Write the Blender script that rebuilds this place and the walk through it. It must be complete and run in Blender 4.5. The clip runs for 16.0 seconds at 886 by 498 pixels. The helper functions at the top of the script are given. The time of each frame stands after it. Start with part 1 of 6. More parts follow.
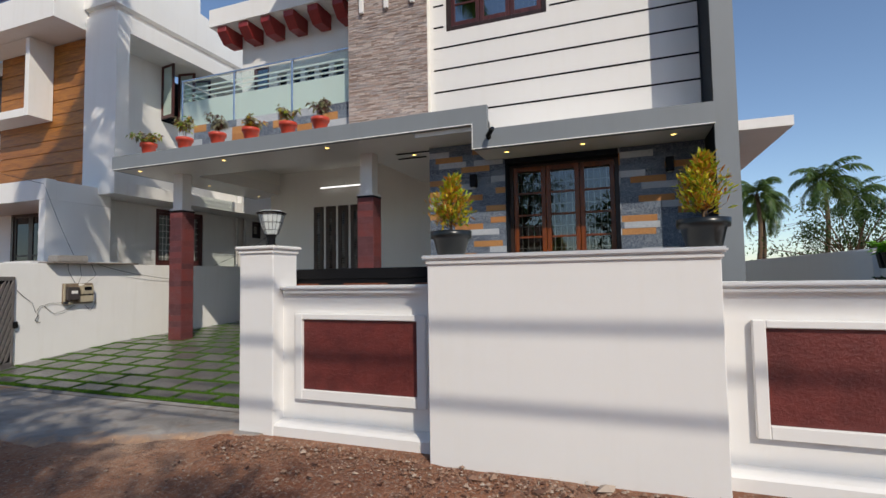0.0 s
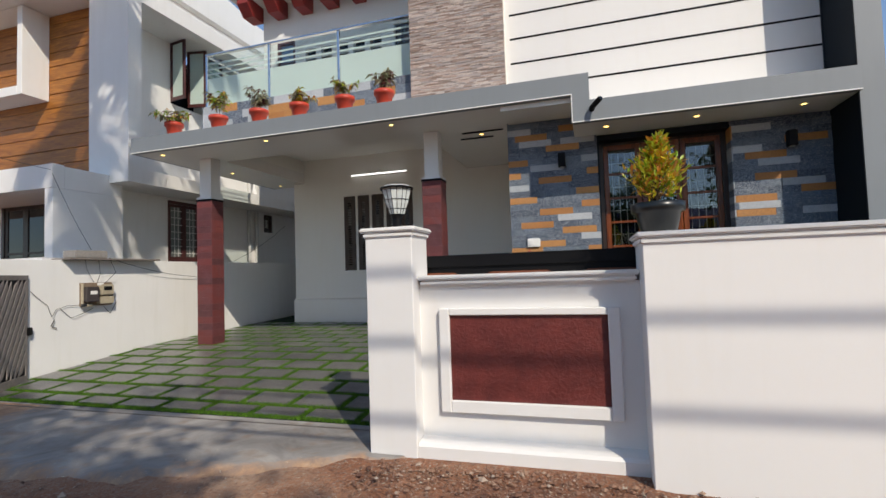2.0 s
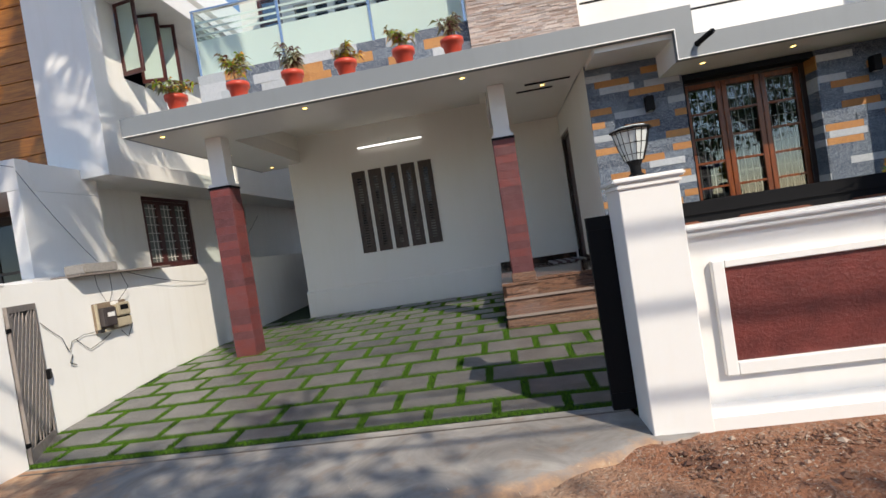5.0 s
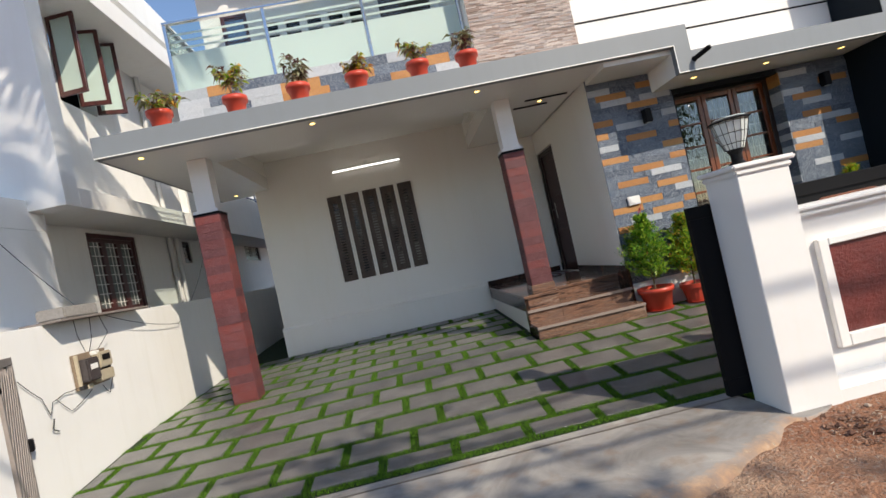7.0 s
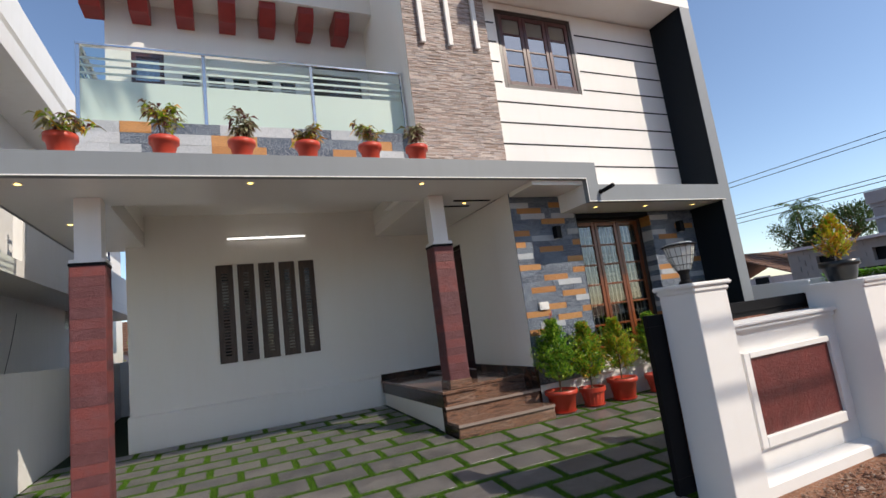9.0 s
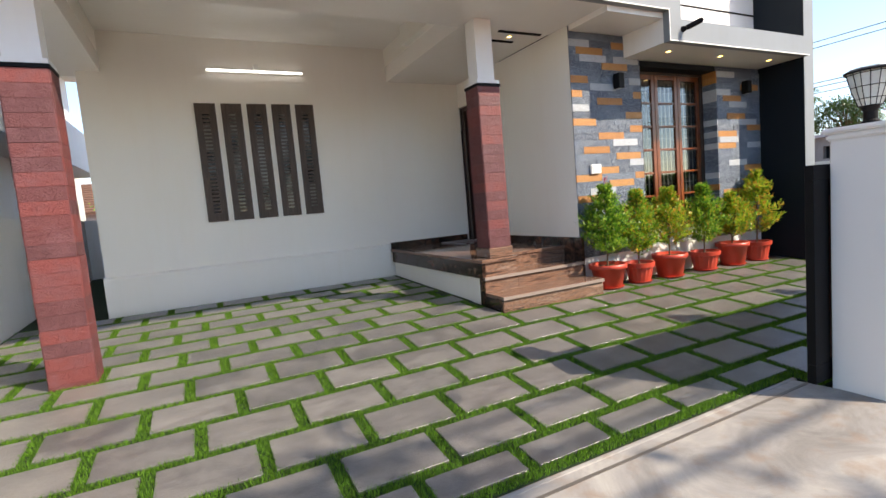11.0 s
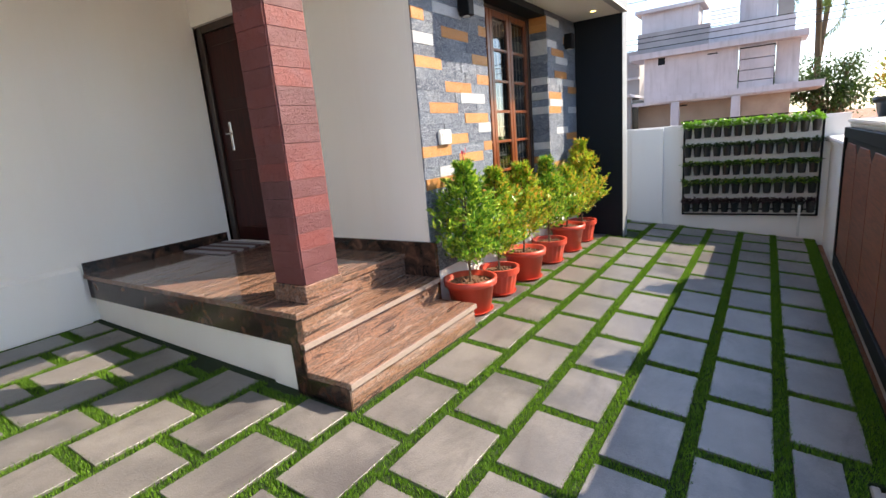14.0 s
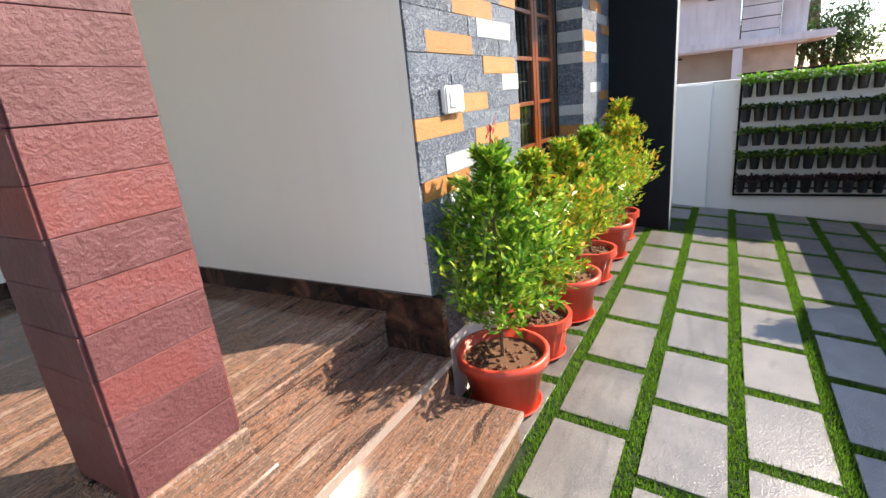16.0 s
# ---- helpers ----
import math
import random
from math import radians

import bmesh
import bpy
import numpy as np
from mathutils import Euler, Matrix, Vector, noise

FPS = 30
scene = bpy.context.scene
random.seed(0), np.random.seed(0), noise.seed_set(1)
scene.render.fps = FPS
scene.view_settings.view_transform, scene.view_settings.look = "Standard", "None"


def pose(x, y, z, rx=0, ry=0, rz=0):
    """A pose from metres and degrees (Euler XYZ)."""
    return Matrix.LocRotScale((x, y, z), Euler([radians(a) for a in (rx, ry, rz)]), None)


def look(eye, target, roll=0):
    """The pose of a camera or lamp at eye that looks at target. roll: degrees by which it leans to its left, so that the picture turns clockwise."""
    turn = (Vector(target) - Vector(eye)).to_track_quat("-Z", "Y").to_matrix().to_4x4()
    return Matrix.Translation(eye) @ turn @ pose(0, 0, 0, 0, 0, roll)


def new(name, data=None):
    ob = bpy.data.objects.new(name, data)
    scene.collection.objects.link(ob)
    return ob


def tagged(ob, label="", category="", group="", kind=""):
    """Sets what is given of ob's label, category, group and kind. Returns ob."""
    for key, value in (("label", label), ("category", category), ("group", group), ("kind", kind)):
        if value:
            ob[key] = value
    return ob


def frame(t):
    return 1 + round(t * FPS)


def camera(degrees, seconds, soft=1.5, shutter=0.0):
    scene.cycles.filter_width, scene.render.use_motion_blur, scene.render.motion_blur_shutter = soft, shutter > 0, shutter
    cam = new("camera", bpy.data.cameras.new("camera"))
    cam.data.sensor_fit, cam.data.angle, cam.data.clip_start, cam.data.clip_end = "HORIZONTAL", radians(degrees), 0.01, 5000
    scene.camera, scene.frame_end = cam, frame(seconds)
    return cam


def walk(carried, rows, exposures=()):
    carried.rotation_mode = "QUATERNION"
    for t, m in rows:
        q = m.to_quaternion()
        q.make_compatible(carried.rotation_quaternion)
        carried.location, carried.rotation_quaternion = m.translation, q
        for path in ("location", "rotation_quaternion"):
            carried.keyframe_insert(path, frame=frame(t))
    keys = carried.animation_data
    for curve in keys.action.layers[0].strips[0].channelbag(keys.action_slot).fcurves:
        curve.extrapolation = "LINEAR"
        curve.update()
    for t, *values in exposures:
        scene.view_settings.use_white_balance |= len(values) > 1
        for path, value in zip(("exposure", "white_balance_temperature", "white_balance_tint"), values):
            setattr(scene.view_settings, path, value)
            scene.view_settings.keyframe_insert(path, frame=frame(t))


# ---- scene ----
cam = camera(84.8, 16.0)
METRES, EYE, TILT, LEAN, TURN = 12.6, 1.5, 0.0, 0.0, 20.2
ROWS = [
    (0.0, 0.0, 0.0, 0.0, 0.05, 3.15, 0.92),
    (0.5, -0.0249, 0.0103, 0.0018, -1.15, 7.42, 1.88),
    (1.0, -0.0566, 0.0268, 0.0045, -2.43, 9.29, 2.5),
    (1.5, -0.0874, 0.0383, 0.0036, -3.23, 7.01, 3.04),
    (2.0, -0.1154, 0.0605, -0.0039, -3.1, 2.75, 1.9),
    (2.5, -0.1477, 0.0774, -0.007, -2.09, -1.98, 0.53),
    (3.0, -0.1775, 0.0865, -0.0046, -2.39, -5.07, 0.68),
    (3.5, -0.2052, 0.1044, -0.0037, -3.82, -5.27, 2.82),
    (4.0, -0.236, 0.1138, -0.0024, -6.22, -3.98, 4.42),
    (4.5, -0.2618, 0.1231, 0.0045, -10.0, -2.44, 6.39),
    (7.0, -0.3863, 0.1858, 0.0097, -24.3, 0.92, 12.55),
    (7.5, -0.4061, 0.1924, 0.0083, -28.58, 0.03, 8.88),
    (8.0, -0.4165, 0.2095, 0.0135, -34.53, 3.07, 8.08),
    (8.5, -0.4343, 0.226, 0.0154, -39.9, 6.74, 8.0),
    (9.0, -0.4529, 0.2396, 0.0175, -43.47, 8.86, 7.31),
    (9.5, -0.4551, 0.2638, 0.0115, -45.69, 6.65, 6.46),
    (10.0, -0.4603, 0.2886, 0.0026, -42.45, 0.9, 4.41),
    (12.5, -0.391, 0.4383, 0.0088, -59.79, -10.95, 6.28),
    (13.0, -0.3687, 0.4578, 0.0156, -64.08, -12.51, 5.4),
    (13.5, -0.3402, 0.4786, 0.0219, -72.0, -13.16, 4.59),
    (14.0, -0.3021, 0.4889, 0.0215, -77.2, -12.58, 4.74),
    (14.5, -0.2651, 0.5057, 0.0225, -75.93, -12.93, 4.8),
    (15.0, -0.2319, 0.5198, 0.0244, -74.11, -14.16, 4.92),
    (15.5, -0.1934, 0.5249, 0.0244, -73.8, -15.31, 5.66),
    (16.0, -0.1651, 0.5341, 0.0239, -81.06, -17.12, 5.53),
]
walk(cam, [(t, pose(0, 0, EYE, TILT, LEAN, TURN) @ pose(METRES * x, METRES * y, METRES * z, 90 + pitch, roll, yaw)) for t, x, y, z, yaw, pitch, roll in ROWS],
     [(0.0, -0.15, 6900, 10), (1.5, -0.05, 6950, 10), (2.5, 0.24, 7050, 10), (3.5, 0.36, 7100, 10), (7.0, 0.50, 7200, 10), (9.0, 0.28, 7150, 12), (10.0, 0.80, 7250, 12), (12.5, 1.54, 7850, 12), (13.5, 1.74, 7850, 14), (14.5, 1.72, 7800, 14), (16.0, 1.80, 7600, 12)])

# ---- light ----
SUN_WAY = Vector((-0.88, 1.0, -1.1)).normalized()
world = bpy.data.worlds.new("world")
scene.world = world
world.use_nodes = True
wn = world.node_tree
bg = wn.nodes["Background"]
sky = wn.nodes.new("ShaderNodeTexSky")
sky.sky_type = "NISHITA"
sky.sun_disc = False
sky.sun_elevation = math.asin(-SUN_WAY.z)
sky.sun_rotation = math.atan2(-SUN_WAY.x, -SUN_WAY.y)
sky.air_density, sky.dust_density, sky.ozone_density = 0.88, 0.35, 3.5
wn.links.new(sky.outputs[0], bg.inputs[0])
bg.inputs[1].default_value = 0.165
sun = new("sun", bpy.data.lights.new("sun", "SUN"))
sun.data.energy, sun.data.angle, sun.data.color = 3.5, radians(0.55), (1.0, 0.94, 0.85)
sun.matrix_world = look((20, -20, 25), Vector((20, -20, 25)) + SUN_WAY)


# ---- materials ----
class Nodes:
    """A material's node tree, with short ways to add to it."""

    def __init__(self, name, rough=0.6, metal=0.0):
        self.mat = bpy.data.materials.new(name)
        self.mat.use_nodes = True
        self.t = self.mat.node_tree
        self.b = self.t.nodes["Principled BSDF"]
        self.b.inputs["Roughness"].default_value = rough
        self.b.inputs["Metallic"].default_value = metal
        self.co = self.t.nodes.new("ShaderNodeTexCoord").outputs["Object"]
        self.geo = self.t.nodes.new("ShaderNodeNewGeometry")
        self.pos = self.geo.outputs["Position"]

    def put(self, kind, ins=None, **props):
        n = self.t.nodes.new(kind)
        for k, v in props.items():
            setattr(n, k, v)
        for k, v in (ins or {}).items():
            if isinstance(v, bpy.types.NodeSocket):
                self.t.links.new(v, n.inputs[k])
            else:
                n.inputs[k].default_value = v
        return n

    def noise(self, scale, detail=4.0, rough=0.55, co=None, distortion=0.0):
        return self.put("ShaderNodeTexNoise", {"Vector": co or self.pos, "Scale": scale, "Detail": detail, "Roughness": rough, "Distortion": distortion}).outputs["Fac"]

    def patches(self, scale, warp=0.05):
        """Random heights of irregular flat patches, as split stone breaks."""
        push = self.put("ShaderNodeTexNoise", {"Vector": self.pos, "Scale": scale * 0.8, "Detail": 6.0, "Roughness": 0.65}).outputs["Color"]
        off = self.put("ShaderNodeVectorMath", {0: push, 1: (warp, warp, warp)}, operation="MULTIPLY").outputs[0]
        co = self.put("ShaderNodeVectorMath", {0: self.pos, 1: off}, operation="ADD").outputs[0]
        return self.put("ShaderNodeTexVoronoi", {"Vector": co, "Scale": scale}).outputs["Color"]

    def stretch(self, sx, sy, sz, co=None):
        return self.put("ShaderNodeMapping", {"Vector": co or self.pos, "Scale": (sx, sy, sz)}).outputs[0]

    def ramp(self, fac, *stops):
        n = self.put("ShaderNodeValToRGB", {"Fac": fac})
        e = n.color_ramp.elements
        while len(e) < len(stops):
            e.new(0.5)
        for el, (p, c) in zip(e, stops):
            el.position = p
            el.color = (*c, 1) if isinstance(c, tuple) else (c, c, c, 1)
        return n.outputs[0]

    def mix(self, fac, a, b, blend="MIX"):
        n = self.put("ShaderNodeMix", data_type="RGBA", blend_type=blend)
        for s, v in ((n.inputs[0], fac), (n.inputs[6], a), (n.inputs[7], b)):
            if isinstance(v, bpy.types.NodeSocket):
                self.t.links.new(v, s)
            else:
                s.default_value = (*v, 1) if isinstance(v, tuple) else v
        return n.outputs[2]

    def math(self, op, a, b=0.5):
        return self.put("ShaderNodeMath", {0: a, 1: b}, operation=op).outputs[0]

    def schlick(self, straight):
        """Gloss of a thin pane: its share seen straight on, rising to one at a glance."""
        edge = self.put("ShaderNodeLayerWeight", {"Blend": 0.5}).outputs["Facing"]
        return self.math("ADD", self.math("MULTIPLY", self.math("POWER", edge, 5.0), 1.0 - straight), straight)

    def rand(self):
        return self.put("ShaderNodeObjectInfo").outputs["Random"]

    def island(self):
        return self.geo.outputs["Random Per Island"]

    def set(self, key, v):
        if isinstance(v, bpy.types.NodeSocket):
            self.t.links.new(v, self.b.inputs[key])
        else:
            self.b.inputs[key].default_value = (*v, 1) if isinstance(v, tuple) and len(v) == 3 else v
        return self

    def bump(self, height, strength=0.3, distance=0.01):
        n = self.put("ShaderNodeBump", {"Height": height, "Strength": strength, "Distance": distance})
        self.t.links.new(n.outputs[0], self.b.inputs["Normal"])
        return self


def paint(name, colour, rough=0.55, dirt=0.06, grain=0.12):
    n = Nodes(name, rough)
    big = n.noise(0.9, 5, 0.6)
    streak = n.noise(1.0, 4, 0.6, n.stretch(7, 7, 0.7))
    dark = tuple(c * (1 - dirt * 2.2) * k for c, k in zip(colour, (1.0, 0.985, 0.95)))
    c = n.mix(n.ramp(big, (0.35, 0.0), (0.75, 1.0)), colour, tuple(x * (1 - dirt) for x in colour))
    c = n.mix(n.math("MULTIPLY", n.ramp(streak, (0.5, 0.0), (0.8, 1.0)), 0.5), c, dark)
    n.set("Base Color", c)
    n.bump(n.math("ADD", n.noise(160, 3), n.math("MULTIPLY", n.noise(14, 3), 1.5)), grain, 0.004)
    return n.mat


WHITE = paint("white_wall_paint", (0.775, 0.762, 0.742), 0.6, 0.022)
CREAM = paint("warm_white_wall_paint", (0.86, 0.845, 0.785), 0.36, 0.02, 0.05)
CEIL = paint("gloss_white_ceiling_paint", (0.87, 0.86, 0.82), 0.22, 0.02, 0.03)
NEIGH = paint("weathered_white_paint", (0.80, 0.79, 0.765), 0.65, 0.05)
GREY = paint("mid_grey_paint", (0.215, 0.235, 0.25), 0.5, 0.06)
# charcoal: real dark paint, and the painted darkness of unlit interiors
DARKGREY = paint("charcoal_paint_and_unlit_inside", (0.009, 0.013, 0.018), 0.6, 0.06)
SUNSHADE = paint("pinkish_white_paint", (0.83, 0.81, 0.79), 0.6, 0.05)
FARWALL = paint("lilac_grey_paint", (0.56, 0.54, 0.57), 0.7, 0.25, 0.3)
BLACK = paint("black_metal_paint", (0.007, 0.007, 0.008), 0.5, 0.05, 0.05)
PLASTIC = paint("white_plastic", (0.78, 0.77, 0.74), 0.3, 0.01, 0.0)
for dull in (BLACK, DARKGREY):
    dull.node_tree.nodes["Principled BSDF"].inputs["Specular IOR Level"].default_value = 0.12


def plain(name, colour, rough=0.5, metal=0.0, vary=0.15, scale=30, bump=0.1):
    n = Nodes(name, rough, metal)
    c = n.mix(n.noise(scale, 4), tuple(x * (1 - vary) for x in colour), tuple(min(1, x * (1 + vary)) for x in colour))
    n.set("Base Color", c)
    n.bump(n.noise(scale * 4, 3), bump, 0.003)
    return n.mat


STEEL = plain("brushed_steel", (0.62, 0.63, 0.64), 0.22, 1.0, 0.05)
TERRA = plain("red_plastic_pot", (0.50, 0.055, 0.03), 0.42, 0, 0.18, 9)
BLACKPOT = plain("black_plastic_pot", (0.012, 0.015, 0.016), 0.3, 0, 0.2, 9)
SOIL = plain("brown_soil", (0.13, 0.06, 0.03), 0.95, 0, 0.5, 60, 1.0)
BARK = plain("grey_brown_bark", (0.13, 0.085, 0.05), 0.9, 0, 0.4, 40, 0.6)
def slot_glass():
    n = Nodes("dusty_slot_glass", 0.08)
    n.set("Base Color", n.ramp(n.noise(2.3, 3), (0.50, (0.008, 0.009, 0.008)), (0.62, (0.20, 0.20, 0.17))))
    return n.mat


SLOTGLASS = slot_glass()
PIPE = plain("grey_pvc", (0.55, 0.55, 0.54), 0.4, 0, 0.06, 8)
RUBBER = plain("black_cable", (0.02, 0.02, 0.022), 0.6)
REDWOOD = plain("maroon_beam_paint", (0.24, 0.022, 0.02), 0.4, 0, 0.3, 8)


def stone_red():
    n = Nodes("maroon_textured_cladding", 0.55)
    r = n.rand()
    base = n.mix(n.ramp(r, (0.0, 0.0), (1.0, 1.0)), (0.088, 0.028, 0.032), (0.185, 0.040, 0.036))
    v = n.noise(9, 6, 0.6)
    c = n.mix(n.ramp(v, (0.45, 0.0), (0.70, 0.7)), base, (0.15, 0.055, 0.060))
    n.set("Base Color", c)
    slab = n.math("MULTIPLY", n.patches(16, 0.10), 0.55)
    chip = n.math("MULTIPLY", n.patches(42, 0.05), 0.25)
    n.bump(n.math("ADD", n.math("ADD", slab, chip), n.math("MULTIPLY", n.noise(70, 5, 0.65), 0.45)), 0.95, 0.014)
    return n.mat


def granite():
    n = Nodes("brown_streaked_granite", 0.085)
    s = n.noise(2.2, 9, 0.70, n.stretch(0.9, 7.5, 7.5), 0.7)
    c = n.ramp(s, (0.30, (0.016, 0.010, 0.009)), (0.41, (0.075, 0.044, 0.034)), (0.47, (0.27, 0.14, 0.09)), (0.53, (0.11, 0.07, 0.055)), (0.60, (0.32, 0.195, 0.14)), (0.68, (0.20, 0.165, 0.15)), (0.76, (0.055, 0.04, 0.035)))
    c = n.mix(n.ramp(n.noise(75, 5, 0.7), (0.50, 0.0), (0.62, 0.7)), c, (0.030, 0.022, 0.020))
    c = n.mix(n.ramp(n.noise(150, 3), (0.55, 0.0), (0.70, 0.6)), c, (0.42, 0.33, 0.28))
    n.set("Base Color", c)
    return n.mat


def granite_dark():
    n = Nodes("dark_brown_granite", 0.2)
    s = n.noise(7.0, 8, 0.65, None, 1.0)
    c = n.ramp(s, (0.40, (0.010, 0.007, 0.006)), (0.56, (0.050, 0.026, 0.018)), (0.72, (0.17, 0.08, 0.05)))
    n.set("Base Color", c)
    return n.mat


def cladding_brick(name, a, b, vein, bump=1.0):
    n = Nodes(name, 0.45)
    r = n.rand()
    base = n.mix(r, a, b)
    v = n.noise(26, 8, 0.74, n.stretch(1, 1, 1.4), 3.0)
    c = n.mix(n.ramp(v, (0.47, 0.0), (0.62, 0.75)), base, vein)
    n.set("Base Color", c)
    cleft = n.patches(30, 0.06)
    n.bump(n.math("ADD", n.math("MULTIPLY", cleft, 0.8), v), bump * 0.6, 0.016)
    return n.mat


GRANITE_EDGE = plain("sawn_granite_edge", (0.27, 0.215, 0.185), 0.4, 0, 0.3, 60)
MAROON = stone_red()
GRANITE = granite()
GRANITE_FLOOR = granite()
GRANITE_DARK = granite_dark()
SLATE = cladding_brick("blue_grey_stone", (0.028, 0.046, 0.092), (0.11, 0.15, 0.21), (0.48, 0.53, 0.58), 1.7)
OCHRE = cladding_brick("ochre_stone", (0.46, 0.19, 0.05), (0.58, 0.28, 0.09), (0.26, 0.12, 0.05), 1.0)
PALE = cladding_brick("pale_grey_stone", (0.42, 0.45, 0.48), (0.55, 0.57, 0.60), (0.28, 0.31, 0.34), 1.0)
LEDGE = cladding_brick("taupe_ledge_stone", (0.22, 0.17, 0.15), (0.40, 0.34, 0.31), (0.30, 0.25, 0.23), 0.7)


def paver():
    n = Nodes("grey_stone_paver", 0.30)
    n.set("Specular IOR Level", 1.0)
    base = n.mix(n.rand(), (0.078, 0.075, 0.077), (0.150, 0.140, 0.134))
    st = n.noise(3.5, 6, 0.65)
    c = n.mix(n.ramp(st, (0.40, 0.0), (0.75, 0.75)), base, (0.245, 0.23, 0.215))
    sp = n.noise(210, 2)
    c = n.mix(n.ramp(sp, (0.55, 0.0), (0.7, 0.5)), c, (0.06, 0.06, 0.065))
    c = n.mix(n.ramp(n.noise(2.2, 6, 0.7, n.stretch(0.7, 2.6, 1), 1.5), (0.50, 0.0), (0.68, 0.6)), c, (0.065, 0.058, 0.06))
    n.set("Base Color", c)
    n.bump(n.math("ADD", n.noise(120, 4), n.math("MULTIPLY", n.noise(30, 5, 0.65), 1.1)), 0.42, 0.005)
    return n.mat


PAVER = paver()


def grass_mat():
    n = Nodes("green_turf", 0.7)
    c = n.mix(n.island(), (0.014, 0.060, 0.004), (0.20, 0.42, 0.030))
    c = n.mix(n.ramp(n.noise(2.5, 4), (0.4, 0.0), (0.7, 0.6)), c, (0.08, 0.20, 0.015))
    n.set("Base Color", c)
    tl = n.put("ShaderNodeBsdfTranslucent", {"Color": c})
    mx = n.put("ShaderNodeMixShader", {0: 0.45, 1: n.b.outputs[0], 2: tl.outputs[0]})
    n.t.links.new(mx.outputs[0], n.t.nodes["Material Output"].inputs[0])
    return n.mat


GRASS = grass_mat()


def turf_base():
    n = Nodes("turf_underlay", 0.95)
    c = n.mix(n.noise(80, 4), (0.004, 0.011, 0.002), (0.018, 0.045, 0.005))
    n.set("Base Color", c)
    n.bump(n.noise(190, 4), 1.0, 0.01)
    return n.mat


TURF = turf_base()


def dirt():
    n = Nodes("red_earth_and_gravel", 0.95)
    big = n.noise(0.55, 6, 0.6)
    c = n.ramp(big, (0.32, (0.17, 0.060, 0.032)), (0.5, (0.32, 0.135, 0.070)), (0.64, (0.42, 0.24, 0.15)), (0.75, (0.48, 0.35, 0.25)))
    peb = n.noise(38, 6, 0.7)
    c = n.mix(n.ramp(peb, (0.5, 0.0), (0.68, 0.8)), c, (0.42, 0.34, 0.27))
    c = n.mix(n.ramp(n.noise(14, 5, 0.7), (0.5, 0.0), (0.7, 0.7)), c, (0.12, 0.055, 0.035))
    n.set("Base Color", c)
    n.bump(n.math("ADD", n.math("MULTIPLY", n.noise(9, 8, 0.65), 2.0), n.noise(60, 5)), 0.9, 0.03)
    return n.mat


def concrete():
    n = Nodes("smooth_cement_apron", 0.8)
    c = n.ramp(n.noise(1.6, 7, 0.65, None, 1.5), (0.3, (0.17, 0.157, 0.145)), (0.5, (0.27, 0.252, 0.235)), (0.7, (0.37, 0.345, 0.31)))
    c = n.mix(n.ramp(n.noise(6, 5), (0.52, 0.0), (0.75, 0.7)), c, (0.24, 0.16, 0.11))
    dust = n.put("ShaderNodeAttribute", attribute_name="dust").outputs["Fac"]
    edge = n.math("ADD", dust, n.math("MULTIPLY", n.math("SUBTRACT", n.noise(4.5, 7, 0.7), 0.5), 1.6))
    c = n.mix(n.ramp(edge, (0.35, 0.0), (0.75, 1.0)), c, n.ramp(n.noise(9, 7, 0.7), (0.35, (0.27, 0.13, 0.07)), (0.6, (0.44, 0.28, 0.17)), (0.75, (0.47, 0.37, 0.28))))
    n.set("Base Color", c)
    n.bump(n.math("ADD", n.noise(7, 6), n.math("MULTIPLY", n.noise(110, 3), 0.4)), 0.35, 0.01)
    return n.mat


DIRT = dirt()
CONCRETE = concrete()


def wood(name, dark, light, rough=0.3, axis=2, scale=1.0):
    n = Nodes(name, rough)
    st = [9.0 * scale] * 3
    st[axis] = 0.9 * scale
    g = n.noise(3.0, 7, 0.6, n.stretch(*st), 1.2)
    c = n.mix(n.ramp(g, (0.34, 0.0), (0.66, 1.0)), dark, light)
    c = n.mix(n.math("MULTIPLY", n.rand(), 0.35), c, dark)
    n.set("Base Color", c)
    n.bump(g, 0.15, 0.004)
    return n.mat


TEAK = wood("varnished_teak", (0.085, 0.017, 0.004), (0.27, 0.066, 0.011), 0.3)
DARKWOOD = wood("dark_brown_wood", (0.018, 0.010, 0.008), (0.05, 0.027, 0.02), 0.35)
MAROONWOOD = wood("dark_maroon_window_wood", (0.045, 0.014, 0.014), (0.11, 0.034, 0.030), 0.3)
DOORWOOD = wood("dark_red_door_wood", (0.018, 0.004, 0.004), (0.055, 0.010, 0.008), 0.3)
DOORWOOD.node_tree.nodes["Principled BSDF"].inputs["Specular IOR Level"].default_value = 0.2
PLANK = wood("orange_brown_wood_plank", (0.20, 0.065, 0.010), (0.46, 0.18, 0.028), 0.45, 0, 0.8)
GATEWOOD = wood("red_brown_gate_board", (0.10, 0.028, 0.012), (0.24, 0.075, 0.032), 0.45, 0)


def pane_mat():
    n = Nodes("dark_window_glass", 0.02)
    n.set("Base Color", (0.015, 0.018, 0.02)).set("IOR", 1.55)
    n.bump(n.noise(2.2, 2), 0.04, 0.01)
    return n.mat


PANE = pane_mat()


def clear_mat():
    n = Nodes("clear_glass", 0.0)
    out = n.t.nodes["Material Output"]
    tr = n.put("ShaderNodeBsdfTransparent", {"Color": (0.90, 0.95, 0.93, 1)})
    gl = n.put("ShaderNodeBsdfGlossy", {"Roughness": 0.02})
    mx = n.put("ShaderNodeMixShader", {0: n.schlick(0.03), 1: tr.outputs[0], 2: gl.outputs[0]})
    n.t.links.new(mx.outputs[0], out.inputs[0])
    return n.mat


